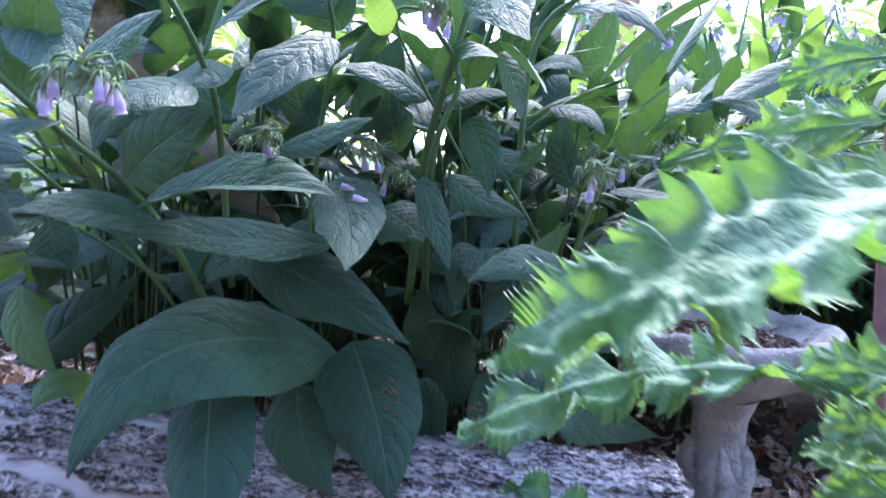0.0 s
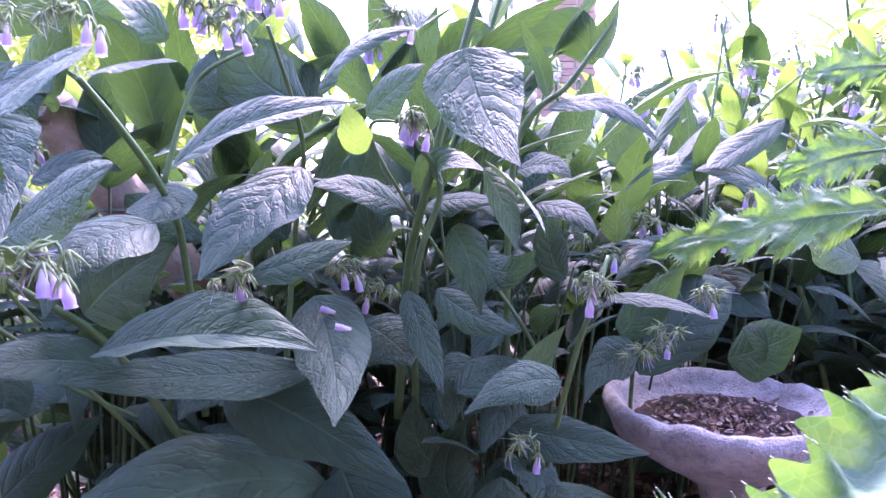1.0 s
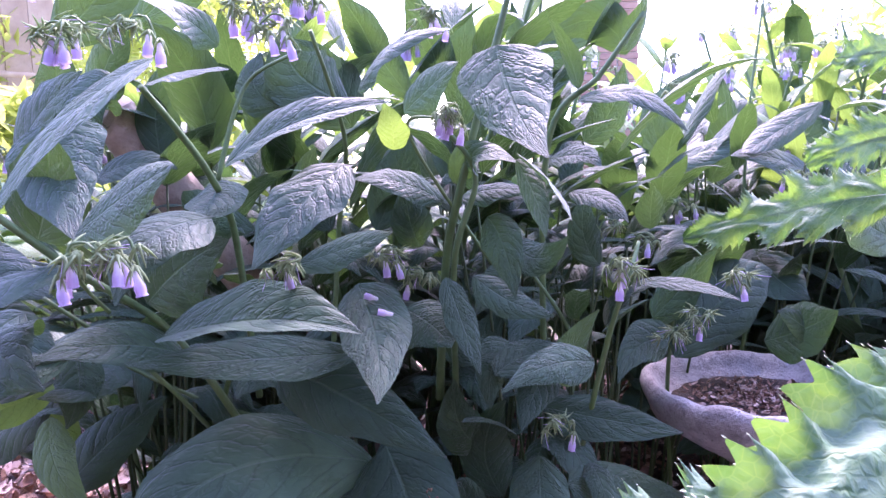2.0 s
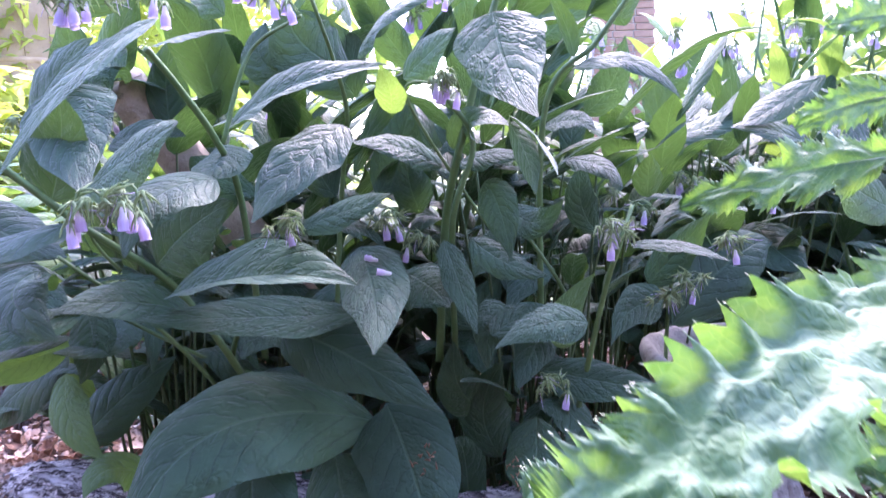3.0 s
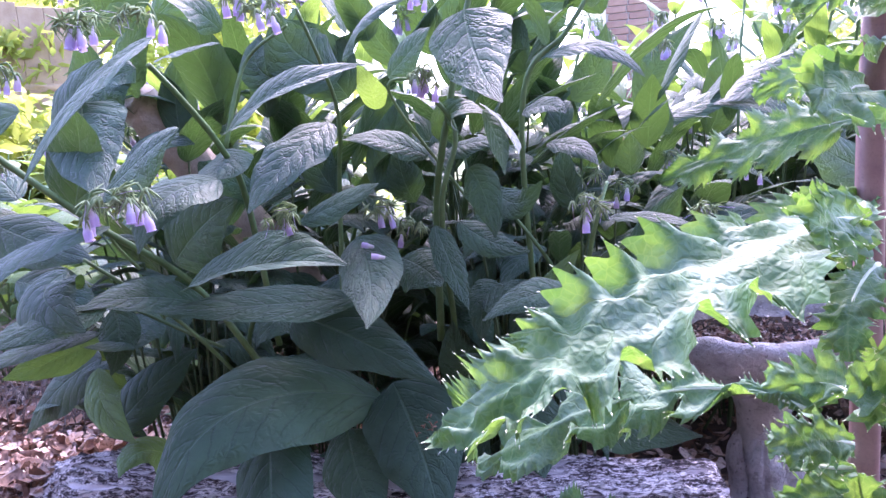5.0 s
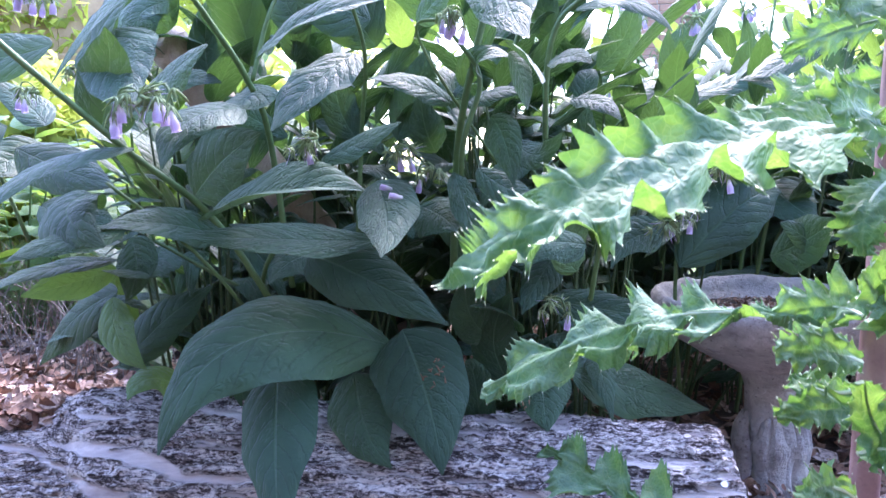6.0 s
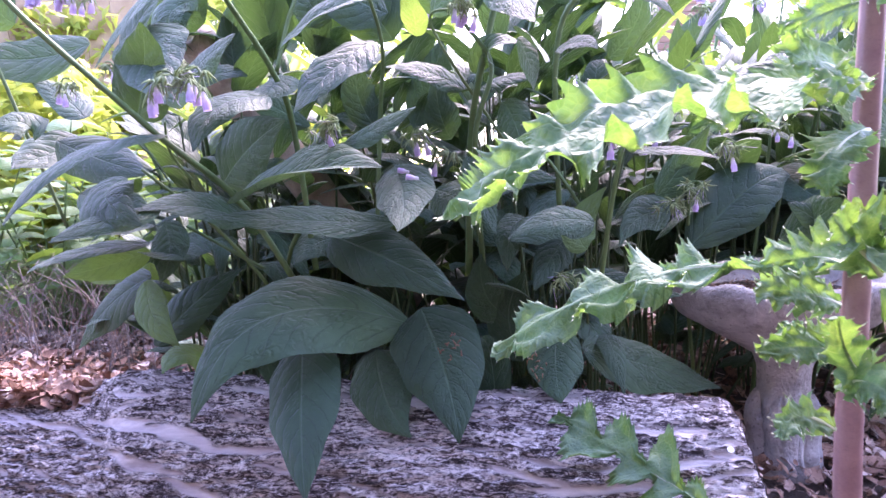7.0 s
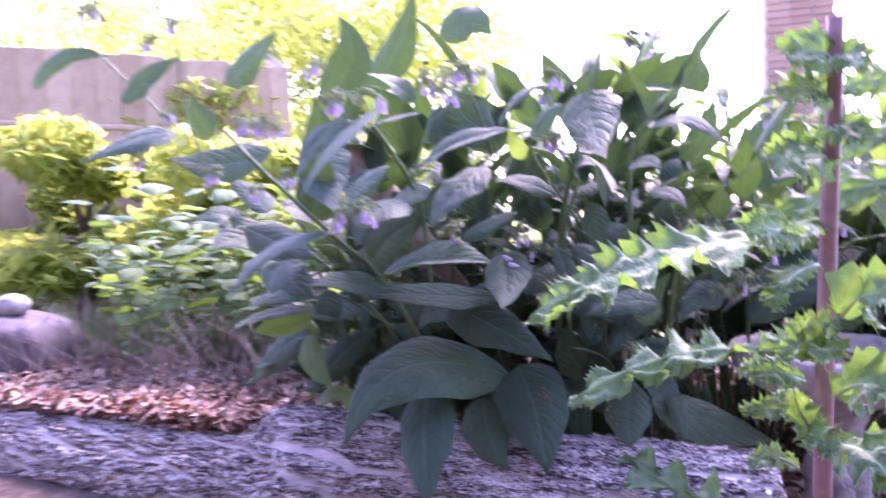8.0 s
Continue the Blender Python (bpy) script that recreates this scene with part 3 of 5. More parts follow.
def build_comfrey_c():
    p = plant('comfrey_plant', (0.22, 1.12, 0.02), 'comfrey clump with narrow upper leaves beside a bird bath', 'comfrey')
    leaf(p, (0.130, 0.760, 0.420), (0.079, 0.730, 0.426), (0.030, 0.697, 0.409), 0.043, (0.100, -0.796, 0.597), broad=True)
    leaf(p, (0.088, 0.860, 0.339), (0.163, 0.840, 0.329), (0.241, 0.820, 0.320), 0.054, (0.000, -0.707, 0.707))
    leaf(p, (0.084, 0.860, 0.279), (0.082, 0.820, 0.228), (0.086, 0.780, 0.192), 0.070, (0.000, -0.949, 0.316))
    leaf(p, (0.117, 0.860, 0.244), (0.214, 0.920, 0.201), (0.326, 0.984, 0.150), 0.077, (0.000, -0.781, 0.625))
    leaf(p, (0.123, 0.820, 0.691), (0.178, 0.800, 0.695), (0.224, 0.770, 0.654), 0.040, (0.000, -0.507, 0.862))
    leaf(p, (0.123, 0.820, 0.704), (0.111, 0.820, 0.743), (0.086, 0.800, 0.781), 0.021, (-0.742, -0.636, 0.212))
    leaf(p, (0.176, 0.840, 0.747), (0.193, 0.840, 0.780), (0.197, 0.820, 0.810), 0.030, (0.636, -0.742, 0.212))
    leaf(p, (0.215, 1.000, 0.765), (0.175, 1.000, 0.809), (0.103, 0.980, 0.779), 0.055, (0.000, -0.949, -0.316))
    leaf(p, (0.335, 1.250, 0.617), (0.437, 1.300, 0.649), (0.534, 1.347, 0.686), 0.054, (0.000, -0.625, 0.781))
    leaf(p, (0.216, 0.860, 0.444), (0.251, 0.840, 0.492), (0.271, 0.810, 0.530), 0.043, (-0.207, -0.830, 0.518), broad=True)
    leaf(p, (0.230, 0.840, 0.422), (0.190, 0.820, 0.421), (0.161, 0.790, 0.388), 0.047, (0.101, -0.909, 0.404), broad=True)
    leaf(p, (0.236, 0.950, 0.540), (0.234, 0.940, 0.570), (0.234, 0.930, 0.596), 0.035, (0.000, -1.000, 0.000))
    leaf(p, (0.119, 0.860, 0.591), (0.151, 0.830, 0.585), (0.173, 0.800, 0.561), 0.033, (0.000, -0.625, 0.781))
    leaf(p, (0.089, 0.800, 0.627), (0.116, 0.780, 0.633), (0.136, 0.760, 0.621), 0.036, (0.000, -0.625, 0.781))
    leaf(p, (0.176, 0.770, 0.501), (0.222, 0.750, 0.501), (0.262, 0.720, 0.490), 0.019, (0.000, -0.507, 0.862))
    leaf(p, (0.056, 0.840, 0.513), (0.029, 0.820, 0.491), (0.009, 0.800, 0.464), 0.034, (0.102, -0.973, 0.205))
    leaf(p, (0.050, 0.840, 0.544), (0.076, 0.800, 0.524), (0.106, 0.780, 0.549), 0.041, (0.000, -0.884, 0.468))
    leaf(p, (0.007, 0.780, 0.510), (0.043, 0.760, 0.486), (0.086, 0.740, 0.474), 0.034, (0.000, -0.848, 0.530))
    leaf(p, (0.029, 0.800, 0.396), (0.075, 0.830, 0.412), (0.138, 0.860, 0.400), 0.043, (0.000, -0.759, 0.651))
    leaf(p, (0.422, 1.200, 0.529), (0.343, 1.150, 0.508), (0.277, 1.100, 0.472), 0.047, (0.000, -0.759, 0.651))
    leaf(p, (0.571, 1.200, 0.714), (0.470, 1.150, 0.661), (0.408, 1.100, 0.635), 0.047, (0.000, -0.759, 0.651))
    leaf(p, (0.575, 1.200, 0.589), (0.479, 1.150, 0.626), (0.391, 1.100, 0.632), 0.060, (0.000, -0.759, 0.651))
    leaf(p, (0.691, 1.300, 0.662), (0.637, 1.250, 0.615), (0.630, 1.200, 0.560), 0.073, (0.000, -0.914, 0.406))
    leaf(p, (0.468, 1.200, 0.482), (0.484, 1.150, 0.443), (0.513, 1.100, 0.416), 0.097, (0.000, -0.848, 0.530))
    leaf(p, (0.579, 1.000, 0.514), (0.496, 0.950, 0.549), (0.439, 0.900, 0.590), 0.073, (-0.199, -0.896, 0.398))
    leaf(p, (0.488, 1.000, 0.373), (0.449, 1.000, 0.405), (0.422, 1.000, 0.421), 0.036, (0.000, -0.848, 0.530))
    leaf(p, (0.284, 1.000, 0.359), (0.385, 1.050, 0.446), (0.457, 1.100, 0.460), 0.098, (0.000, -0.862, 0.507))
    leaf(p, (0.426, 1.050, 0.367), (0.457, 1.000, 0.396), (0.476, 0.950, 0.430), 0.079, (0.000, -0.848, 0.530))
    leaf(p, (0.100, 1.100, 0.751), (0.142, 1.100, 0.791), (0.194, 1.100, 0.819), 0.075, (0.000, -0.894, 0.447))
    stem(p, [(0.093, 0.900, 0.350), (0.092, 0.840, 0.643), (0.149, 0.830, 0.720), (0.195, 0.830, 0.784)], 0.0041, 0.0027)
    stem(p, [(0.444, 1.300, 0.216), (0.484, 1.300, 0.520), (0.503, 1.320, 0.716), (0.536, 1.350, 0.914)], 0.0034, 0.0020)
    stem(p, [(0.134, 0.860, 0.402), (0.105, 0.860, 0.456), (0.064, 0.860, 0.516)], 0.0027, 0.0020)
    stem(p, [(0.138, 0.880, 0.285), (0.154, 0.800, 0.443), (0.163, 0.760, 0.504), (0.179, 0.780, 0.542)], 0.0034, 0.0020)
    stem(p, [(0.312, 1.100, 0.101), (0.289, 1.050, 0.299), (0.284, 1.000, 0.451)], 0.0034, 0.0027)
    stem(p, [(0.455, 1.300, 0.037), (0.463, 1.200, 0.371), (0.498, 1.200, 0.515)], 0.0041, 0.0027)
    flower_cluster(p, (0.147, 0.720, 0.522), 2, 11)
    flower_cluster(p, (0.289, 0.800, 0.498), 1, 11)
    flower_cluster(p, (0.255, 0.820, 0.451), 1, 10)
    flower_cluster(p, (0.230, 0.820, 0.430), 0, 11)
    flower_cluster(p, (0.095, 0.780, 0.345), 1, 9)
    flower_cluster(p, (0.338, 1.150, 0.556), 4, 5)
    flower_cluster(p, (0.487, 1.100, 0.597), 6, 8)
    flower_cluster(p, (0.220, 0.920, 0.526), 2, 5)
    flower_cluster(p, (0.177, 0.920, 0.544), 1, 6)
    flower_cluster(p, (0.363, 1.300, 0.799), 5, 7)
    flower_cluster(p, (0.492, 1.400, 0.795), 4, 6)
    flower_cluster(p, (0.642, 1.500, 0.844), 5, 7)
    flower_cluster(p, (0.712, 1.500, 0.848), 5, 7)
    flower_cluster(p, (0.681, 1.200, 0.746), 5, 7)
    flower_cluster(p, (-0.485, 0.900, 0.855), 4, 7)
    flower_cluster(p, (0.340, 1.200, 0.740), 4, 7)
    flower_cluster(p, (0.440, 1.100, 0.532), 2, 5)
    leaf(p, (0.107, 1.050, 0.703), (0.084, 1.050, 0.772), (0.070, 1.050, 0.848), 0.046, (-0.212, -0.954, 0.212))
    leaf(p, (0.177, 1.100, 0.657), (0.219, 1.100, 0.705), (0.235, 1.100, 0.768), 0.050, (0.206, -0.928, 0.309))
    leaf(p, (0.320, 1.300, 0.661), (0.359, 1.300, 0.727), (0.426, 1.300, 0.793), 0.059, (0.000, -0.894, 0.447))
    leaf(p, (0.349, 1.200, 0.594), (0.312, 1.200, 0.657), (0.303, 1.200, 0.729), 0.053, (0.000, -0.949, 0.316))
    leaf(p, (0.463, 1.400, 0.588), (0.494, 1.400, 0.671), (0.481, 1.400, 0.785), 0.067, (0.000, -0.949, 0.316))
    leaf(p, (0.569, 1.400, 0.585), (0.641, 1.400, 0.668), (0.681, 1.400, 0.740), 0.063, (0.000, -0.894, 0.447))
    leaf(p, (0.597, 1.300, 0.537), (0.644, 1.300, 0.615), (0.661, 1.300, 0.692), 0.061, (0.000, -0.894, 0.447))
    leaf(p, (0.166, 0.920, 0.499), (0.142, 0.900, 0.543), (0.149, 0.900, 0.590), 0.038, (0.000, -0.979, 0.206))
    leaf(p, (0.049, 0.860, 0.418), (0.028, 0.820, 0.402), (0.023, 0.800, 0.358), 0.044, (0.000, -0.949, 0.316))
    leaf(p, (0.104, 0.880, 0.398), (0.079, 0.840, 0.369), (0.056, 0.800, 0.332), 0.045, (-0.105, -0.943, 0.314))
    flower_cluster(p, (-0.066, 1.000, 0.791), 4, 5)
    return p


def build_comfrey_a():
    p = plant('comfrey_plant', (-0.3, 0.88, 0.02), 'broad comfrey clump with drooping leaves over leaf litter', 'comfrey')
    leaf(p, (-0.106, 0.660, 0.628), (-0.136, 0.610, 0.593), (-0.164, 0.567, 0.549), 0.063, (-0.207, -0.830, 0.518))
    leaf(p, (-0.217, 0.680, 0.628), (-0.145, 0.665, 0.665), (-0.063, 0.662, 0.680), 0.062, (0.000, -0.503, 0.865), fold=0.5)
    leaf(p, (-0.326, 0.620, 0.574), (-0.268, 0.600, 0.609), (-0.225, 0.583, 0.629), 0.073, (0.000, -0.707, 0.707))
    leaf(p, (-0.398, 0.73, 0.677), (-0.369, 0.68, 0.62), (-0.319, 0.61, 0.568), 0.088, (0.0, -0.8, 0.6), broad=True)
    leaf(p, (-0.222, 0.550, 0.704), (-0.276, 0.520, 0.657), (-0.312, 0.480, 0.585), 0.056, (-0.508, -0.609, 0.609))
    leaf(p, (-0.257, 0.620, 0.696), (-0.216, 0.605, 0.701), (-0.180, 0.590, 0.701), 0.030, (0.000, -0.399, 0.917))
    leaf(p, (-0.239, 0.7, 0.58), (-0.274, 0.64, 0.566), (-0.287, 0.6, 0.517), 0.08, (-0.3, -0.86, 0.4))
    leaf(p, (-0.350, 0.800, 0.482), (-0.298, 0.770, 0.526), (-0.237, 0.740, 0.556), 0.086, (0.100, -0.949, 0.300))
    leaf(p, (-0.559, 0.800, 0.474), (-0.487, 0.770, 0.460), (-0.413, 0.741, 0.425), 0.063, (0.000, -0.756, 0.655))
    leaf(p, (-0.301, 0.770, 0.433), (-0.354, 0.720, 0.456), (-0.393, 0.660, 0.455), 0.065, (0.000, -0.655, 0.756))
    leaf(p, (-0.431, 0.760, 0.435), (-0.463, 0.700, 0.436), (-0.499, 0.650, 0.422), 0.065, (0.000, -0.503, 0.865))
    leaf(p, (-0.357, 0.680, 0.541), (-0.422, 0.600, 0.519), (-0.448, 0.520, 0.451), 0.075, (-0.348, -0.497, 0.795))
    leaf(p, (-0.435, 0.760, 0.409), (-0.489, 0.700, 0.406), (-0.506, 0.620, 0.392), 0.045, (0.000, -0.399, 0.917))
    leaf(p, (-0.449, 0.780, 0.396), (-0.487, 0.740, 0.383), (-0.521, 0.700, 0.375), 0.041, (0.000, -0.995, 0.100), LEAF_YOUNG_BACKLIT)
    leaf(p, (-0.510, 0.880, 0.349), (-0.599, 0.900, 0.298), (-0.676, 0.930, 0.225), 0.074, (-0.303, -0.808, 0.505))
    leaf(p, (-0.516, 0.880, 0.344), (-0.559, 0.890, 0.304), (-0.602, 0.900, 0.265), 0.039, (-0.303, -0.808, 0.505))
    leaf(p, (-0.534, 0.920, 0.364), (-0.528, 0.910, 0.299), (-0.492, 0.900, 0.235), 0.054, (0.196, -0.981, 0.000), LEAF_YOUNG_BACKLIT)
    leaf(p, (-0.438, 0.800, 0.432), (-0.422, 0.780, 0.396), (-0.428, 0.760, 0.356), 0.054, (0.000, -0.981, 0.196))
    leaf(p, (-0.298, 0.880, 0.650), (-0.304, 0.840, 0.731), (-0.335, 0.800, 0.782), 0.069, (-0.101, -0.962, 0.253))
    leaf(p, (-0.244, 0.900, 0.656), (-0.237, 0.880, 0.706), (-0.228, 0.860, 0.757), 0.042, (0.000, -0.995, 0.100))
    leaf(p, (-0.263, 0.820, 0.758), (-0.286, 0.780, 0.782), (-0.309, 0.720, 0.789), 0.043, (0.000, -0.894, 0.447))
    leaf(p, (-0.430, 0.860, 0.415), (-0.423, 0.800, 0.393), (-0.432, 0.720, 0.402), 0.072, (0.000, -0.848, 0.530))
    leaf(p, (-0.540, 0.800, 0.576), (-0.606, 0.850, 0.614), (-0.702, 0.900, 0.658), 0.044, (0.000, -0.625, 0.781))
    leaf(p, (-0.619, 0.800, 0.550), (-0.625, 0.780, 0.575), (-0.685, 0.760, 0.562), 0.055, (0.000, -0.625, 0.781))
    leaf(p, (-0.449, 0.750, 0.639), (-0.420, 0.740, 0.680), (-0.361, 0.720, 0.721), 0.087, (-0.619, -0.722, 0.309))
    leaf(p, (-0.366, 0.800, 0.720), (-0.397, 0.780, 0.696), (-0.367, 0.760, 0.649), 0.084, (-0.302, -0.905, 0.302))
    leaf(p, (-0.423, 0.820, 0.640), (-0.438, 0.800, 0.667), (-0.449, 0.780, 0.679), 0.057, (0.000, -0.995, 0.100))
    leaf(p, (-0.406, 0.700, 0.563), (-0.379, 0.680, 0.625), (-0.369, 0.660, 0.665), 0.079, (0.000, -0.995, 0.100), broad=True)
    leaf(p, (-0.464, 0.850, 0.776), (-0.394, 0.850, 0.842), (-0.413, 0.850, 0.924), 0.078, (0.309, -0.928, 0.206))
    leaf(p, (-0.607, 0.900, 0.552), (-0.640, 0.850, 0.532), (-0.657, 0.800, 0.513), 0.096, (0.000, -0.894, 0.447))
    leaf(p, (-0.651, 0.850, 0.822), (-0.601, 0.850, 0.860), (-0.520, 0.820, 0.903), 0.074, (-0.309, -0.928, 0.206))
    leaf(p, (-0.768, 0.850, 0.738), (-0.820, 0.800, 0.725), (-0.901, 0.750, 0.678), 0.091, (0.000, -0.651, 0.759))
    leaf(p, (-1.005, 0.750, 0.822), (-0.945, 0.760, 0.878), (-0.859, 0.780, 0.879), 0.045, (0.000, -0.936, 0.351))
    leaf(p, (-0.800, 0.750, 0.781), (-0.765, 0.770, 0.828), (-0.698, 0.780, 0.865), 0.053, (0.000, -0.936, 0.351))
    leaf(p, (-0.436, 1.000, 0.819), (-0.361, 1.000, 0.891), (-0.322, 1.000, 1.008), 0.077, (0.000, -0.979, 0.206))
    leaf(p, (-0.747, 0.950, 0.742), (-0.786, 0.950, 0.780), (-0.804, 0.950, 0.834), 0.058, (0.000, -0.995, 0.105))
    leaf(p, (-0.589, 0.900, 0.694), (-0.703, 0.900, 0.678), (-0.784, 0.850, 0.690), 0.091, (0.000, -0.814, 0.581))
    leaf(p, (-0.267, 1.000, 0.904), (-0.210, 1.000, 0.931), (-0.166, 1.000, 0.905), 0.088, (0.000, -0.894, 0.447))
    leaf(p, (-0.262, 0.78, 0.615), (-0.25, 0.74, 0.597), (-0.26, 0.7, 0.581), 0.06, (0, -0.75, 0.66))
    leaf(p, (-0.201, 0.84, 0.693), (-0.231, 0.84, 0.718), (-0.228, 0.86, 0.757), 0.05, (0, -0.95, 0.3))
    leaf(p, (-0.13, 0.86, 0.699), (-0.181, 0.84, 0.729), (-0.197, 0.84, 0.777), 0.085, (0.1, -0.9, 0.42))
    leaf(p, (-0.614, 0.84, 0.551), (-0.523, 0.8, 0.521), (-0.431, 0.76, 0.498), 0.07, (0, -0.8, 0.6))
    leaf(p, (-0.424, 0.7, 0.493), (-0.428, 0.66, 0.472), (-0.363, 0.62, 0.441), 0.085, (-0.2, -0.85, 0.48))
    leaf(p, (-0.374, 0.68, 0.454), (-0.417, 0.64, 0.446), (-0.458, 0.6, 0.43), 0.045, (0, -0.6, 0.8))
    leaf(p, (-0.367, 0.78, 0.238), (-0.392, 0.74, 0.266), (-0.4, 0.7, 0.252), 0.05, (0, -0.7, 0.7), LEAF_YOUNG_BACKLIT)
    leaf(p, (-0.468, 0.8, 0.355), (-0.442, 0.76, 0.312), (-0.396, 0.74, 0.277), 0.042, (0.2, -0.95, 0.2), LEAF_YOUNG_BACKLIT)
    leaf(p, (-0.507, 0.84, 0.394), (-0.553, 0.84, 0.371), (-0.599, 0.84, 0.355), 0.06, (0, -0.9, 0.4), LEAF_YOUNG_BACKLIT)
    stem(p, [(-0.249, 0.860, 0.357), (-0.249, 0.800, 0.555), (-0.251, 0.740, 0.618), (-0.262, 0.680, 0.666), (-0.263, 0.620, 0.693)], 0.0044, 0.0027)
    stem(p, [(-0.248, 0.750, 0.615), (-0.229, 0.760, 0.687), (-0.208, 0.760, 0.719), (-0.149, 0.700, 0.732)], 0.0027, 0.0017)
    stem(p, [(-0.252, 0.860, 0.290), (-0.315, 0.780, 0.452), (-0.369, 0.680, 0.541), (-0.447, 0.600, 0.647), (-0.484, 0.580, 0.696)], 0.0044, 0.0027)
    stem(p, [(-0.286, 0.860, 0.290), (-0.342, 0.780, 0.412), (-0.417, 0.720, 0.504)], 0.0027, 0.0020)
    stem(p, [(-0.217, 0.860, 0.322), (-0.307, 0.840, 0.358), (-0.406, 0.800, 0.427)], 0.0027, 0.0020)
    stem(p, [(-0.352, 0.720, 0.488), (-0.367, 0.700, 0.522), (-0.360, 0.680, 0.557)], 0.0020, 0.0014)
    stem(p, [(-0.651, 0.900, 0.418), (-0.741, 0.850, 0.775), (-0.737, 0.820, 0.919), (-0.792, 0.800, 1.014)], 0.0027, 0.0020)
    stem(p, [(-0.750, 0.860, 0.733), (-0.847, 0.780, 0.857), (-0.903, 0.760, 0.921)], 0.0020, 0.0014)
    flower_cluster(p, (-0.243, 0.475, 0.569), 3, 7)
    flower_cluster(p, (-0.224, 0.480, 0.572), 3, 7)
    flower_cluster(p, (-0.159, 0.660, 0.537), 2, 11)
    flower_cluster(p, (-0.188, 0.660, 0.763), 4, 7)
    flower_cluster(p, (-0.159, 0.650, 0.742), 3, 7)
    flower_cluster(p, (-0.143, 0.680, 0.776), 4, 6)
    flower_cluster(p, (-0.308, 0.580, 0.726), 4, 10)
    flower_cluster(p, (-0.253, 0.600, 0.733), 2, 8)
    flower_cluster(p, (-0.315, 0.620, 0.738), 2, 8)
    flower_cluster(p, (-0.539, 0.620, 0.638), 5, 7)
    flower_cluster(p, (-0.785, 0.800, 0.909), 5, 7)
    flower_cluster(p, (-0.869, 0.740, 0.954), 4, 7)
    flower_cluster(p, (-0.523, 0.750, 0.732), 4, 8)
    flower_cluster(p, (-0.736, 0.820, 0.940), 3, 7)
    flower_cluster(p, (-0.533, 0.850, 0.646), 2, 7)
    flower_cluster(p, (-0.561, 0.800, 0.619), 2, 6)
    leaf(p, (-0.474, 0.950, 0.708), (-0.434, 0.920, 0.758), (-0.394, 0.900, 0.812), 0.059, (0.000, -0.979, 0.206))
    leaf(p, (-0.504, 0.900, 0.671), (-0.486, 0.900, 0.730), (-0.494, 0.900, 0.795), 0.057, (0.000, -0.995, 0.105))
    leaf(p, (-0.386, 0.950, 0.643), (-0.389, 0.950, 0.706), (-0.371, 0.950, 0.767), 0.054, (0.000, -0.979, 0.206))
    leaf(p, (-0.448, 0.900, 0.617), (-0.390, 0.880, 0.636), (-0.331, 0.860, 0.628), 0.043, (0.000, -0.759, 0.651))
    leaf(p, (-0.245, 0.860, 0.556), (-0.287, 0.820, 0.585), (-0.302, 0.800, 0.604), 0.038, (0.000, -0.894, 0.447))
    leaf(p, (-0.342, 0.900, 0.486), (-0.358, 0.880, 0.530), (-0.344, 0.860, 0.571), 0.059, (0.000, -0.979, 0.206))
    flower_cluster(p, (-0.859, 0.750, 0.961), 4, 5)
    flower_cluster(p, (-0.538, 0.720, 0.729), 4, 5)
    flower_cluster(p, (-0.491, 0.740, 0.719), 3, 5)
    flower_cluster(p, (-0.779, 0.850, 0.783), 4, 4)
    flower_cluster(p, (-0.816, 0.800, 0.688), 4, 4)
    flower_cluster(p, (-0.581, 0.900, 0.885), 3, 4)
    return p


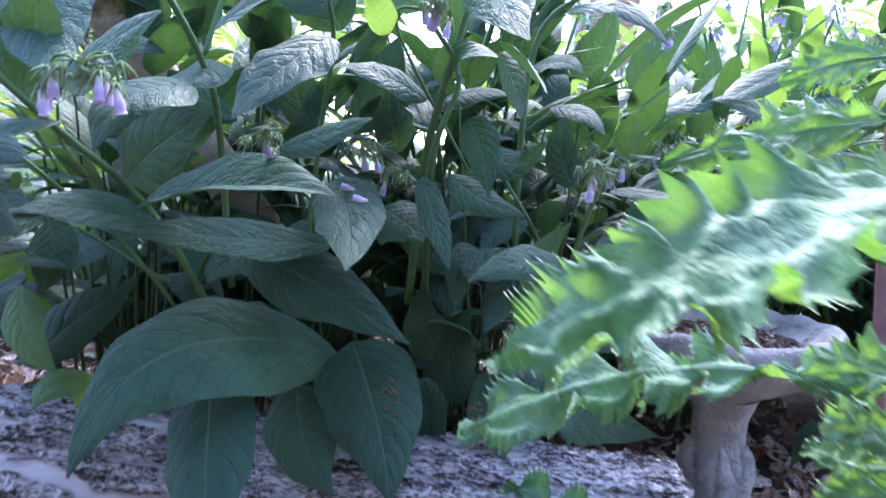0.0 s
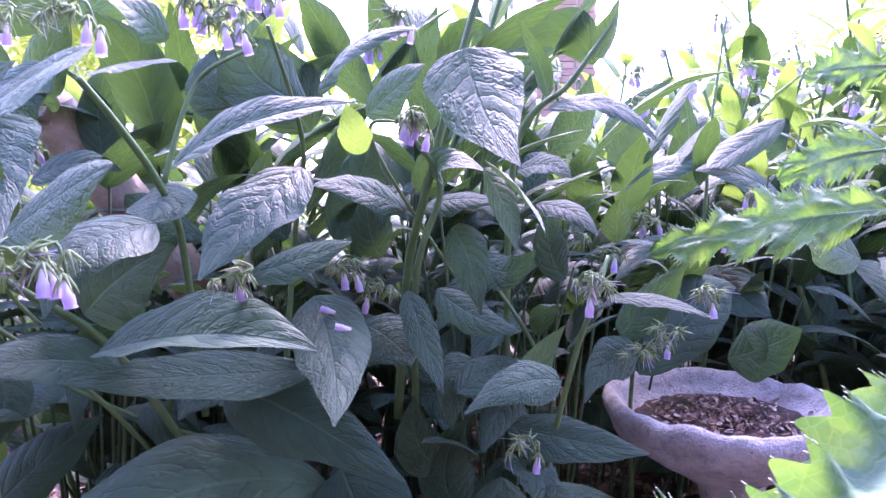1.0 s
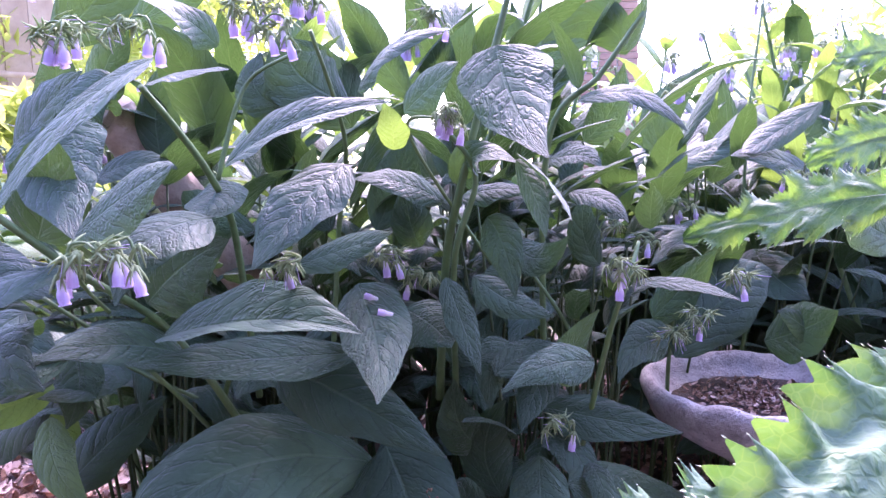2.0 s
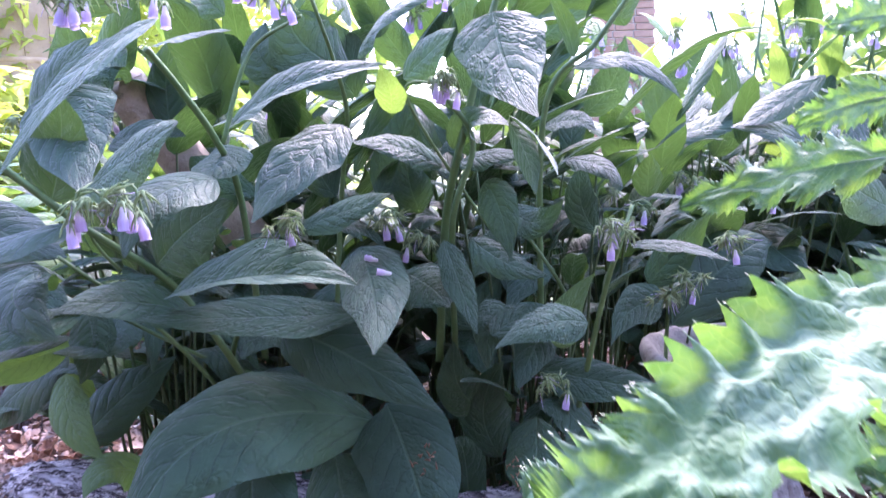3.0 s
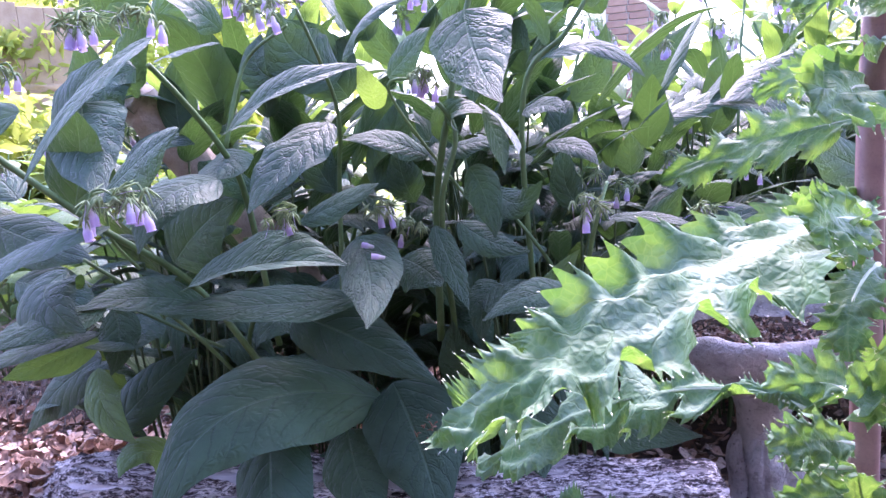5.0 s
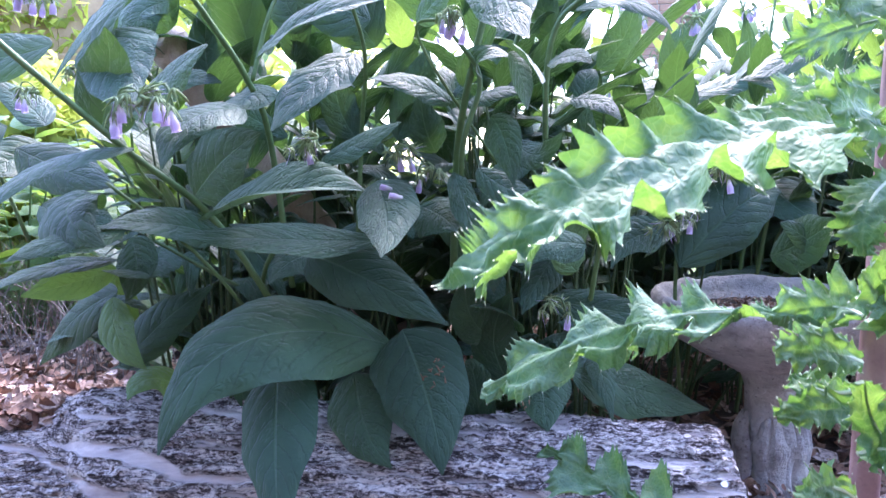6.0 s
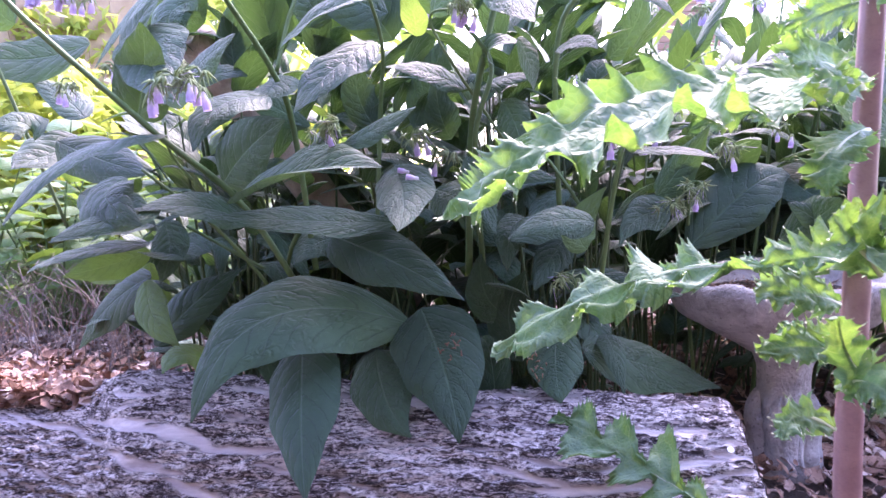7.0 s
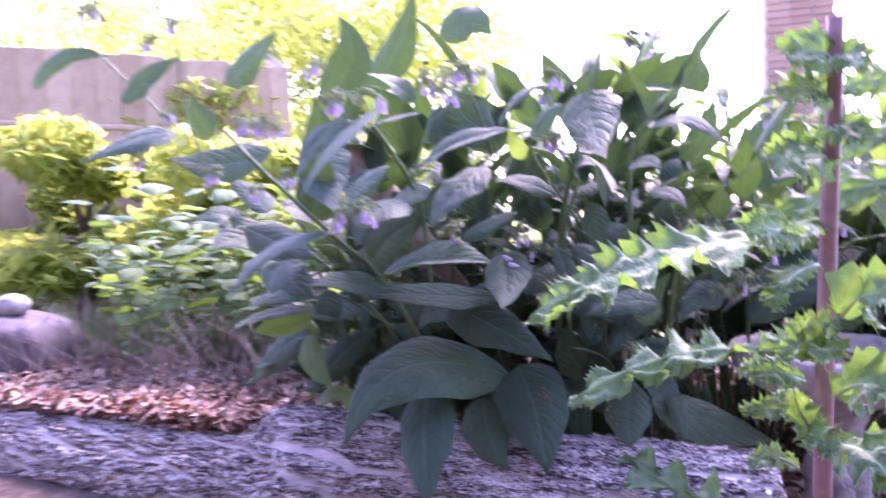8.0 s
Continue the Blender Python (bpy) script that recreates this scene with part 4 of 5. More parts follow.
def build_thistle_t():
    p = plant('sow_thistle', (0.3, 0.385, 0.0), 'spiny sow thistle with a purplish stem and glossy toothed leaves', 'thistle')
    thistle_leaf(p, (0.285, 0.420, 0.537), (0.125, 0.258, 0.513), (0.027, 0.243, 0.466), 0.080, (-0.15, -0.42, 0.90), 9, 0.20)
    thistle_leaf(p, (0.253, 0.410, 0.401), (0.160, 0.460, 0.404), (0.024, 0.515, 0.331), 0.096, (0.000, -0.42, 0.908), 6, .80, .9)
    thistle_leaf(p, (0.227, 0.615, 0.139), (0.159, 0.650, 0.174), (0.080, 0.685, 0.210), 0.110, (0.000, -0.655, 0.756), 4, .85, .4)
    thistle_leaf(p, (0.254, 0.350, 0.530), (0.221, 0.310, 0.538), (0.200, 0.290, 0.535), 0.046, (-0.101, -0.909, 0.404), 4, .4)
    thistle_leaf(p, (0.269, 0.400, 0.416), (0.253, 0.420, 0.419), (0.224, 0.430, 0.411), 0.046, (0.000, -0.914, 0.406), 4, .4)
    thistle_leaf(p, (0.259, 0.380, 0.393), (0.227, 0.360, 0.405), (0.199, 0.350, 0.406), 0.033, (0.000, -0.848, 0.530), 4, .4)
    thistle_leaf(p, (0.256, 0.370, 0.365), (0.228, 0.360, 0.370), (0.200, 0.350, 0.369), 0.030, (0.000, -0.848, 0.530), 4, .45)
    thistle_leaf(p, (0.269, 0.400, 0.369), (0.255, 0.420, 0.362), (0.241, 0.440, 0.367), 0.032, (0.206, -0.928, 0.309), 4, .45)
    thistle_leaf(p, (0.251, 0.360, 0.344), (0.262, 0.340, 0.353), (0.272, 0.330, 0.341), 0.038, (0.000, -0.848, 0.530), 4, .45)
    thistle_leaf(p, (0.250, 0.360, 0.317), (0.222, 0.340, 0.332), (0.206, 0.320, 0.325), 0.025, (0.000, -0.848, 0.530), 4, .45)
    thistle_leaf(p, (0.261, 0.370, 0.436), (0.270, 0.360, 0.450), (0.283, 0.350, 0.445), 0.031, (0.000, -0.848, 0.530), 4, .45)
    thistle_leaf(p, (0.269, 0.370, 0.503), (0.236, 0.330, 0.490), (0.226, 0.310, 0.466), 0.032, (-0.505, -0.808, 0.303), 4, .45)
    thistle_leaf(p, (0.262, 0.370, 0.437), (0.266, 0.340, 0.430), (0.279, 0.330, 0.438), 0.047, (0.303, -0.808, 0.505), 4, .45)
    stem(p, [(0.282, 0.420, 0.237), (0.282, 0.420, 0.295), (0.285, 0.420, 0.401), (0.288, 0.420, 0.497), (0.291, 0.420, 0.590), (0.294, 0.420, 0.647), (0.296, 0.420, 0.737)], 0.0098, 0.0078)
    thistle_leaf(p, (0.289, 0.370, 0.455), (0.304, 0.340, 0.479), (0.328, 0.320, 0.472), 0.065, (0.207, -0.830, 0.518), 4, .45)
    thistle_leaf(p, (0.284, 0.370, 0.382), (0.304, 0.340, 0.400), (0.328, 0.320, 0.387), 0.066, (0.207, -0.830, 0.518), 4, .45)
    thistle_leaf(p, (0.279, 0.370, 0.335), (0.297, 0.330, 0.343), (0.316, 0.310, 0.323), 0.068, (0.207, -0.830, 0.518), 4, .45)
    thistle_leaf(p, (0.275, 0.360, 0.415), (0.254, 0.350, 0.437), (0.239, 0.340, 0.454), 0.038, (-0.207, -0.830, 0.518), 3, .45)
    thistle_leaf(p, (0.272, 0.360, 0.348), (0.254, 0.350, 0.365), (0.243, 0.340, 0.393), 0.036, (-0.207, -0.830, 0.518), 3, .45)
    thistle_leaf(p, (0.290, 0.420, 0.604), (0.259, 0.380, 0.603), (0.229, 0.350, 0.591), 0.066, (-0.101, -0.909, 0.404), 4, .45)
    thistle_leaf(p, (0.292, 0.420, 0.633), (0.299, 0.400, 0.629), (0.310, 0.380, 0.613), 0.047, (0.101, -0.909, 0.404), 4, .45)
    thistle_leaf(p, (0.293, 0.420, 0.661), (0.269, 0.400, 0.669), (0.242, 0.380, 0.658), 0.061, (-0.101, -0.909, 0.404), 4, .45)
    thistle_leaf(p, (0.294, 0.420, 0.692), (0.301, 0.400, 0.696), (0.307, 0.380, 0.677), 0.048, (0.101, -0.909, 0.404), 4, .45)
    thistle_leaf(p, (0.301, 0.420, 0.694), (0.273, 0.400, 0.703), (0.248, 0.370, 0.689), 0.067, (-0.101, -0.909, 0.404), 4, .45)
    return p


def build_thistle_u():
    p = plant('sow_thistle', (0.62, 0.76, 0.0), 'pale green sow thistle with broad toothed leaves behind the bird bath', 'thistle')
    thistle_leaf(p, (0.448, 0.750, 0.590), (0.366, 0.820, 0.572), (0.269, 0.920, 0.530), 0.088, (0.000, -0.848, 0.530), 5, .45)
    thistle_leaf(p, (0.413, 0.700, 0.647), (0.368, 0.720, 0.638), (0.329, 0.740, 0.619), 0.053, (0.000, -0.914, 0.406), 4, .35)
    thistle_leaf(p, (0.447, 0.750, 0.729), (0.410, 0.770, 0.728), (0.384, 0.800, 0.727), 0.054, (0.000, -0.949, 0.316), 4, .35)
    stem(p, [(0.480, 0.750, 0.270), (0.455, 0.750, 0.561), (0.450, 0.750, 0.724), (0.447, 0.750, 0.828)], 0.0080, 0.0060)
    return p


build_comfrey_b()
build_comfrey_c()
build_comfrey_a()
build_thistle_t()
build_thistle_u()


# ---- the rest of the bed ----
def fbm(x, y, z, n=4):
    return sum(noise.noise(Vector((x, y, z)) * 2 ** k) / 2 ** k for k in range(n))


def log_axis(x):
    return 0.785 + 0.13 * (0.30 - x), 0.050


def roughness(x, s):
    """Where the bark is still crusty (1) and where it has peeled to smooth wood (0), in long ragged bands."""
    bend = 0.030 * fbm(x * 5.0, s * 7, 7.7, 3)
    q = noise.noise(Vector((x * 3.0 + 3 * s, (s + 0.20 * x * x + bend) * 66, 2.2))) + 0.45 * fbm(x * 14, s * 100, 4.4, 4)
    return min(1.0, max(0.0, (q + 0.40) / 0.30))


def build_log():
    """A weathered log: granular crust in long bands between smooth peeled strips, and a sawn end."""
    x0, x1, rows, cols = 0.305, -2.1, 900, 250
    log = new("log")
    log.matrix_basis = pose(-0.4, 0.87, 0.0)
    tagged(log, "weathered grey log with furrowed bark lying along the bed", "log")
    angle = lambda j: 2 * math.pi * j / cols - 0.75 * math.sin(2 * math.pi * j / cols - math.radians(140)) - 0.5
    along = lambda i: x0 + (x1 - x0) * (i / (rows - 1)) ** 1.25
    crust = {}

    def at(i, j):
        x, a = along(i), angle(j)
        y, z = log_axis(x)
        r = 0.140 + 0.012 * noise.noise(Vector((x * 2.2, math.cos(a) * 0.6, math.sin(a) * 0.6)))
        step = 1 / (1 + math.exp((x + 0.60 + 0.10 * (math.cos(a) + 0.3)) * 42))
        r -= 0.062 * step * (0.5 + 0.5 * math.sin(a))
        s = (a % (2 * math.pi)) * 0.14
        rough = crust[i, j] = roughness(x, s)
        grain = 1 - abs(noise.noise(Vector((x * 34 + s * 12, s * 150, 3.3)))) * 2.6 + 0.6 * noise.noise(Vector((x * 110, s * 230, 8.1)))
        r += 0.0045 * rough + 0.0042 * rough * grain + 0.006 * rough * fbm(x * 34, s * 90, 5.1, 3) + 0.003 * fbm(x * 10, s * 30, 1.7, 3) - 0.005
        end = min(1.0, (x0 - x) / 0.006)
        r *= 0.97 + 0.03 * end
        yy, zz = y + r * math.cos(a), z + r * math.sin(a)
        return (x + 0.012 * math.sin(a * 2 + 1) * (1 - min(1, (x0 - x) / 0.1)), yy, zz), (x, s)

    me = sheet("bark", rows, cols, at, True, True)
    rough = me.attributes.new("rough", "FLOAT", "POINT")
    rough.data.foreach_set("value", [crust[i, j] for i in range(rows) for j in range(cols)])
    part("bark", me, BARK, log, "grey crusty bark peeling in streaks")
    # the sawn end: rings of cracked wood
    def cut(i, j):
        a = angle(j)
        rr = i / 11
        (x, yy, zz), _ = at(0, j)
        y, z = log_axis(x0)
        return (x + 0.0015 + 0.002 * noise.noise(Vector((rr * 9, a * 3, 0))) * (1 - rr), y + (yy - y) * rr, z + (zz - z) * rr), (rr, a)
    part("sawn_end", sheet("sawn_end", 12, cols, cut, True, True), WOOD, log, "sawn grey end grain")
    # a round nail head near the end
    bm = bmesh.new()
    bmesh.ops.create_cone(bm, cap_ends=True, segments=16, radius1=0.0042, radius2=0.0036, depth=0.003)
    bmesh.ops.transform(bm, matrix=Matrix.Translation((0.272, 0.706, 0.164)) @ pose(0, 0, 0, 40, 0, 0), verts=bm.verts)
    part("nail", bm, METAL, log, "pale round nail head")


def bark_material():
    n = Nodes("bark", 0.85)
    co = n.add("ShaderNodeTexCoord").outputs["Object"]
    st = n.add("ShaderNodeMapping", {0: co, 2: (0, radians(4), radians(-8)), 3: (0.30, 1.9, 1.9)}).outputs[0]
    gr = n.add("ShaderNodeMapping", {0: co, 2: (0, radians(4), radians(-8)), 3: (0.42, 1.5, 1.5)}).outputs[0]
    rough = n.add("ShaderNodeAttribute", attribute_name="rough").outputs["Fac"]
    rough = n.step(n.math("ADD", rough, n.math("MULTIPLY_ADD", n.noise(60, 8, st, 0.8), 2.6, -1.3)), 0.30, 0.72)
    wood = n.ramp(n.noise(18, 7, st, 0.7), (0.30, (0.34, 0.28, 0.275)), (0.50, (0.50, 0.43, 0.415)), (0.70, (0.74, 0.66, 0.63)))
    wood = n.mix(n.math("MULTIPLY", n.step(n.noise(40, 7, st, 0.75), 0.54, 0.68), 0.5), wood, (0.22, 0.17, 0.165))
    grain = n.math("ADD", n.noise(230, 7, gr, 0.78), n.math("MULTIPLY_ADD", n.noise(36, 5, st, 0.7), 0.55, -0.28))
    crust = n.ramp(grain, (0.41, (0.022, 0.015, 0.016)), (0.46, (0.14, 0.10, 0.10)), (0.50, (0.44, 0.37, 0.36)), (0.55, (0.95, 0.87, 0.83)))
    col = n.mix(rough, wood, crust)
    # crevice darkness is put into the colour wherever the mesh is concave
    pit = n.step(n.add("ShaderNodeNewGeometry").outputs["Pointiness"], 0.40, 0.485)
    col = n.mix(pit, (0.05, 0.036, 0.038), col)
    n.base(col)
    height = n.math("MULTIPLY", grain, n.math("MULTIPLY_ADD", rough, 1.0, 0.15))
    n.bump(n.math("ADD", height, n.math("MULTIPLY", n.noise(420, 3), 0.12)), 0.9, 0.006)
    return n.mat


BARK = bark_material()
WOOD = plain_material("sawn_wood", (0.20, 0.16, 0.15), (0.42, 0.36, 0.33), 0.85, 30, 0.5)
METAL = Nodes("nail_metal", 0.4).mat
METAL.node_tree.nodes["Principled BSDF"].inputs["Metallic"].default_value = 0.8
METAL.node_tree.nodes["Principled BSDF"].inputs["Base Color"].default_value = (0.6, 0.6, 0.6, 1)


def stone_material():
    n = Nodes("cast_stone", 0.88)
    col = n.ramp(n.noise(14, 8, None, 0.7), (0.32, (0.25, 0.235, 0.23)), (0.5, (0.43, 0.41, 0.40)), (0.68, (0.60, 0.575, 0.56)))
    col = n.mix(n.math("MULTIPLY", n.step(n.noise(70, 5), 0.52, 0.68), 0.5), col, (0.17, 0.155, 0.16))
    col = n.mix(n.math("MULTIPLY", n.step(n.noise(210, 2), 0.64, 0.70), 0.6), col, (0.09, 0.08, 0.08))
    n.base(col)
    n.bump(n.math("ADD", n.noise(40, 7, None, 0.7), n.math("MULTIPLY", n.noise(240, 3), 0.5)), 1.0, 0.006)
    return n.mat


STONE = stone_material()
build_log()


def build_bird_bath():
    c = Vector((0.42, 1.04, 0))
    bath = new("bird_bath")
    bath.matrix_basis = pose(*c)
    tagged(bath, "small grey stone bird bath with debris in its bowl", "bird bath")
    prof = [(0.043, 0.196), (0.066, 0.210), (0.108, 0.233), (0.143, 0.257), (0.160, 0.280), (0.167, 0.297), (0.164, 0.309), (0.155, 0.312), (0.144, 0.303), (0.130, 0.288), (0.10, 0.275), (0.05, 0.270), (0.0, 0.269)]
    line = spline([(r, 0, z) for r, z in prof], 50)
    cols = 96

    def at(i, j):
        p, a = line[i], 2 * math.pi * j / cols
        k = max(0.0, (p.x - 0.09) / 0.085)
        sc = 1 + 0.018 * k * math.cos(7 * a) + 0.02 * k * noise.noise(Vector((math.cos(a) * 2, math.sin(a) * 2, 4)))
        dz = 0.002 * k * k * math.cos(7 * a + 0.6) + 0.004 * k * noise.noise(Vector((math.cos(a) * 3, math.sin(a) * 3, 9)))
        lobe = abs(math.sin(4.5 * a + 0.8 * math.sin(a)))
        dz += 0.010 * math.exp(-((i - 34) / 7) ** 2) * (lobe ** 0.6 - 0.5) + 0.0025 * k * math.cos(11 * a + 2 * math.sin(3 * a))
        sc += 0.020 * math.exp(-((i - 14) / 8) ** 2) * noise.noise(Vector((math.cos(a) * 3, math.sin(a) * 3, i * 0.2)))
        g = 0.0035 * fbm(math.cos(a) * p.x * 30, math.sin(a) * p.x * 30, p.z * 30, 3)
        return c + Vector((p.x * sc * math.cos(a), p.x * sc * math.sin(a), p.z + dz + g)), (i / 50, j / cols)

    part("bowl", sheet("bowl", 50, cols, at, True, True), STONE, bath, "scalloped stone bowl")
    prof2 = [(0.052, 0.0), (0.054, 0.012), (0.047, 0.03), (0.043, 0.06), (0.047, 0.09), (0.044, 0.115), (0.039, 0.135), (0.038, 0.155), (0.041, 0.178), (0.052, 0.206)]
    line2 = spline([(r, 0, z) for r, z in prof2], 60)

    def ped(i, j):
        p, a = line2[i], 2 * math.pi * j / cols
        low = max(0.0, 1 - p.z / 0.135)
        carve = abs(math.sin(3.5 * a + 0.5 * math.sin(p.z * 60)))
        r = p.x * (1 + 0.30 * low ** 0.5 * (carve - 0.5) * min(1, p.z / 0.01 + 0.3)) + 0.004 * low * math.sin(14 * a + p.z * 40) + 0.0015 * fbm(math.cos(a) * 2, math.sin(a) * 2, p.z * 40, 3)
        return c + Vector((0.012 + r * math.cos(a), r * math.sin(a), p.z - 0.004)), (i / 60, j / cols)

    part("pedestal", sheet("pedestal", 60, cols, ped, True, True), STONE, bath, "carved leafy stone pedestal")
    # leaves carved in relief round the pedestal
    for k in range(5):
        a0 = 2 * math.pi * k / 5 - 1.9

        def relief(i, j):
            u, v = i / 25, (j - 8) / 8
            wide = 0.64 * math.sin(math.pi * min(1, u * 0.92 + 0.06)) ** 0.7 * (1 + 0.10 * math.sin(u * 22))
            p = line2[int(38 - 36 * u)]
            b = (1 - v * v) ** 0.5 * math.sin(math.pi * min(1, u + 0.05)) ** 0.5
            r = p.x * 0.94 + 0.015 * b - 0.006 * math.exp(-(v / 0.10) ** 2) - 0.004 * (0.5 + 0.5 * math.cos(26 * u - 5 * abs(v))) * abs(v) * b
            a = a0 + v * wide
            return c + Vector((0.012 + r * math.cos(a), r * math.sin(a), p.z)), (u, v)

        part("carved_leaf", sheet("carved_leaf", 26, 17, relief), STONE, bath)
    # soil and bits lying in the bowl
    rng = random.Random(3)

    def soil(i, j):
        r, a = 0.123 * i / 14, 2 * math.pi * j / 40
        return c + Vector((r * math.cos(a), r * math.sin(a), 0.284 + 0.004 * noise.noise(Vector((r * 40 * math.cos(a), r * 40 * math.sin(a), 2))) - 0.002 * (i == 14))), (0, 0)

    me = sheet("dirt", 15, 40, soil, True, True)
    me.materials.append(SOIL)
    tagged(part("dirt", me, None, None), "dark wet soil lying in the bird bath bowl", "soil")
    litter("debris", "brown leaf scraps and pale petals in the bird bath", 700, lambda: (c.x + rng.gauss(0, 0.050), c.y + rng.gauss(0, 0.050), 0.2865 + rng.uniform(0, 0.002)), 0.0042, 5)


def litter(name, label, count, where, size, seed, material=None):
    """Many curled scraps of dry leaf."""
    rng, pieces = random.Random(seed), []
    for _ in range(count):
        x, y, z = where()
        s = size * rng.uniform(0.4, 1.6)
        m = Matrix.Translation((x, y, z)) @ pose(0, 0, 0, rng.gauss(0, 28), rng.gauss(0, 28), rng.uniform(0, 360))
        curl, asp = rng.uniform(-0.5, 0.7), rng.uniform(0.35, 0.8)
        vs = []
        for i in range(4):
            u = i / 3 * 2 - 1
            wd = asp * (1 - 0.7 * abs(u) ** 1.6) * rng.uniform(0.7, 1.2)
            for v in (-1, 0, 1):
                vs.append(m @ Vector((u * s, v * wd * s, s * (curl * (u * u * 0.6 + v * v * 0.5) + rng.uniform(-0.08, 0.08)))))
        fs = [(i * 3 + j, i * 3 + j + 1, i * 3 + j + 4, i * 3 + j + 3) for i in range(3) for j in range(2)]
        pieces.append((vs, fs))
    ob = part(name, joined(name, pieces), material or LITTER, None)
    return tagged(ob, label, "leaf litter", kind="stuff")


def litter_material():
    n = Nodes("litter", 0.85)
    geo = n.add("ShaderNodeNewGeometry").outputs["Random Per Island"]
    col = n.ramp(geo, (0.0, (0.16, 0.075, 0.05)), (0.35, (0.34, 0.20, 0.14)), (0.7, (0.50, 0.34, 0.26)), (0.9, (0.68, 0.54, 0.46)))
    n.base(n.mix(n.step(n.noise(150, 4), 0.45, 0.7), col, (0.13, 0.07, 0.05)))
    n.bump(n.noise(200, 4), 0.4)
    return n.mat


LITTER = litter_material()
SOIL = plain_material("soil", (0.035, 0.025, 0.02), (0.09, 0.06, 0.045), 0.95, 25, 0.8, depth=0.01)


def ground_z(x, y):
    return 0.02 * fbm(x * 1.3, y * 1.3, 0, 3) + 0.055 * math.exp(-((y - 1.15) / 0.35) ** 2) * (0.5 - 0.5 * math.tanh((x + 0.35) * 4.5))


def build_ground():
    n = 150

    def at(i, j):
        f = lambda k: math.copysign(abs(2 * k / (n - 1) - 1) ** 4.0 * 150 + abs(2 * k / (n - 1) - 1) * 2.0, 2 * k / (n - 1) - 1)
        x, y = f(j), f(i) + 1.0
        near = math.exp(-(x * x + (y - 1) ** 2) / 40)
        return (x, y, ground_z(x, y) * near - 0.008), (x, y)

    g = part("ground", sheet("ground", n, n, at), ground_material(), None)
    tagged(g, "dark garden soil with dry scraps running out into sunlit grass", "ground", kind="structure")


def ground_material():
    n = Nodes("ground", 0.95)
    co = n.add("ShaderNodeTexCoord").outputs["Object"]
    sep = n.add("ShaderNodeSeparateXYZ", {0: co})
    soil = n.ramp(n.noise(30, 8, co, 0.7), (0.3, (0.03, 0.022, 0.018)), (0.55, (0.10, 0.065, 0.05)), (0.75, (0.20, 0.14, 0.105)))
    grass = n.ramp(n.noise(5, 8, co, 0.8), (0.3, (0.05, 0.10, 0.02)), (0.7, (0.16, 0.20, 0.05)))
    far = n.math("MAXIMUM", sep.outputs[1], n.math("MULTIPLY_ADD", n.math("ABSOLUTE", sep.outputs[0]), 1.0, 0.4))
    n.base(n.mix(n.step(n.math("ADD", far, n.noise(2, 3, co)), 3.0, 3.8), soil, grass))
    n.bump(n.noise(60, 8, co, 0.75), 0.9, 0.012)
    return n.mat


build_ground()
build_bird_bath()
rl = random.Random(11)


def bed_place(x0, x1, y0, y1, up=0.0):
    def where():
        x, y = rl.uniform(x0, x1), rl.uniform(y0, y1)
        return x, y, ground_z(x, y) + rl.uniform(0.002, 0.03) + up
    return where


def banked_place():
    """Litter heaped against the back of the log."""
    x = rl.uniform(-1.7, -0.45)
    y0, _ = log_axis(x)
    y = y0 + abs(rl.gauss(0.0, 0.2)) - 0.02
    h = 0.135 * math.exp(-((y - y0) / 0.26) ** 2)
    return x, y, max(ground_z(x, y), h) + rl.uniform(0.0, 0.025)


litter("leaf_litter", "heap of dry reddish brown leaf scraps banked behind the log", 5600, banked_place, 0.014, 1)
litter("leaf_litter", "dry brown leaf scraps spread over the soil", 7500, bed_place(-2.3, 0.8, 0.95, 2.2), 0.015, 2)
litter("leaf_litter", "dry brown scraps between the log and bird bath", 900, bed_place(0.28, 0.75, 0.62, 1.1), 0.009, 4)
inner_leaves(bpy.data.objects["comfrey_plant"], (-0.30, 1.04, 0.03), 0.24, 150, 31, lift=(0.06, 0.70), front=0.84)
inner_leaves(bpy.data.objects["comfrey_plant"], (-0.42, 0.98, 0.03), 0.18, 80, 37, lift=(0.08, 0.60), front=0.80)
inner_leaves(bpy.data.objects["comfrey_plant.001"], (-0.02, 1.06, 0.03), 0.24, 190, 32, lift=(0.05, 0.78), front=0.86)
inner_leaves(bpy.data.objects["comfrey_plant.002"], (0.30, 1.32, 0.03), 0.24, 90, 33, lift=(0.05, 0.62), front=0.95)
inner_leaves(bpy.data.objects["comfrey_plant.002"], (0.48, 1.34, 0.03), 0.22, 50, 41, size=(0.10, 0.17), lift=(0.34, 0.68), front=1.0)
inner_leaves(bpy.data.objects["comfrey_plant.002"], (0.13, 1.0, 0.03), 0.18, 70, 35, size=(0.10, 0.17), lift=(0.22, 0.62), front=0.78)


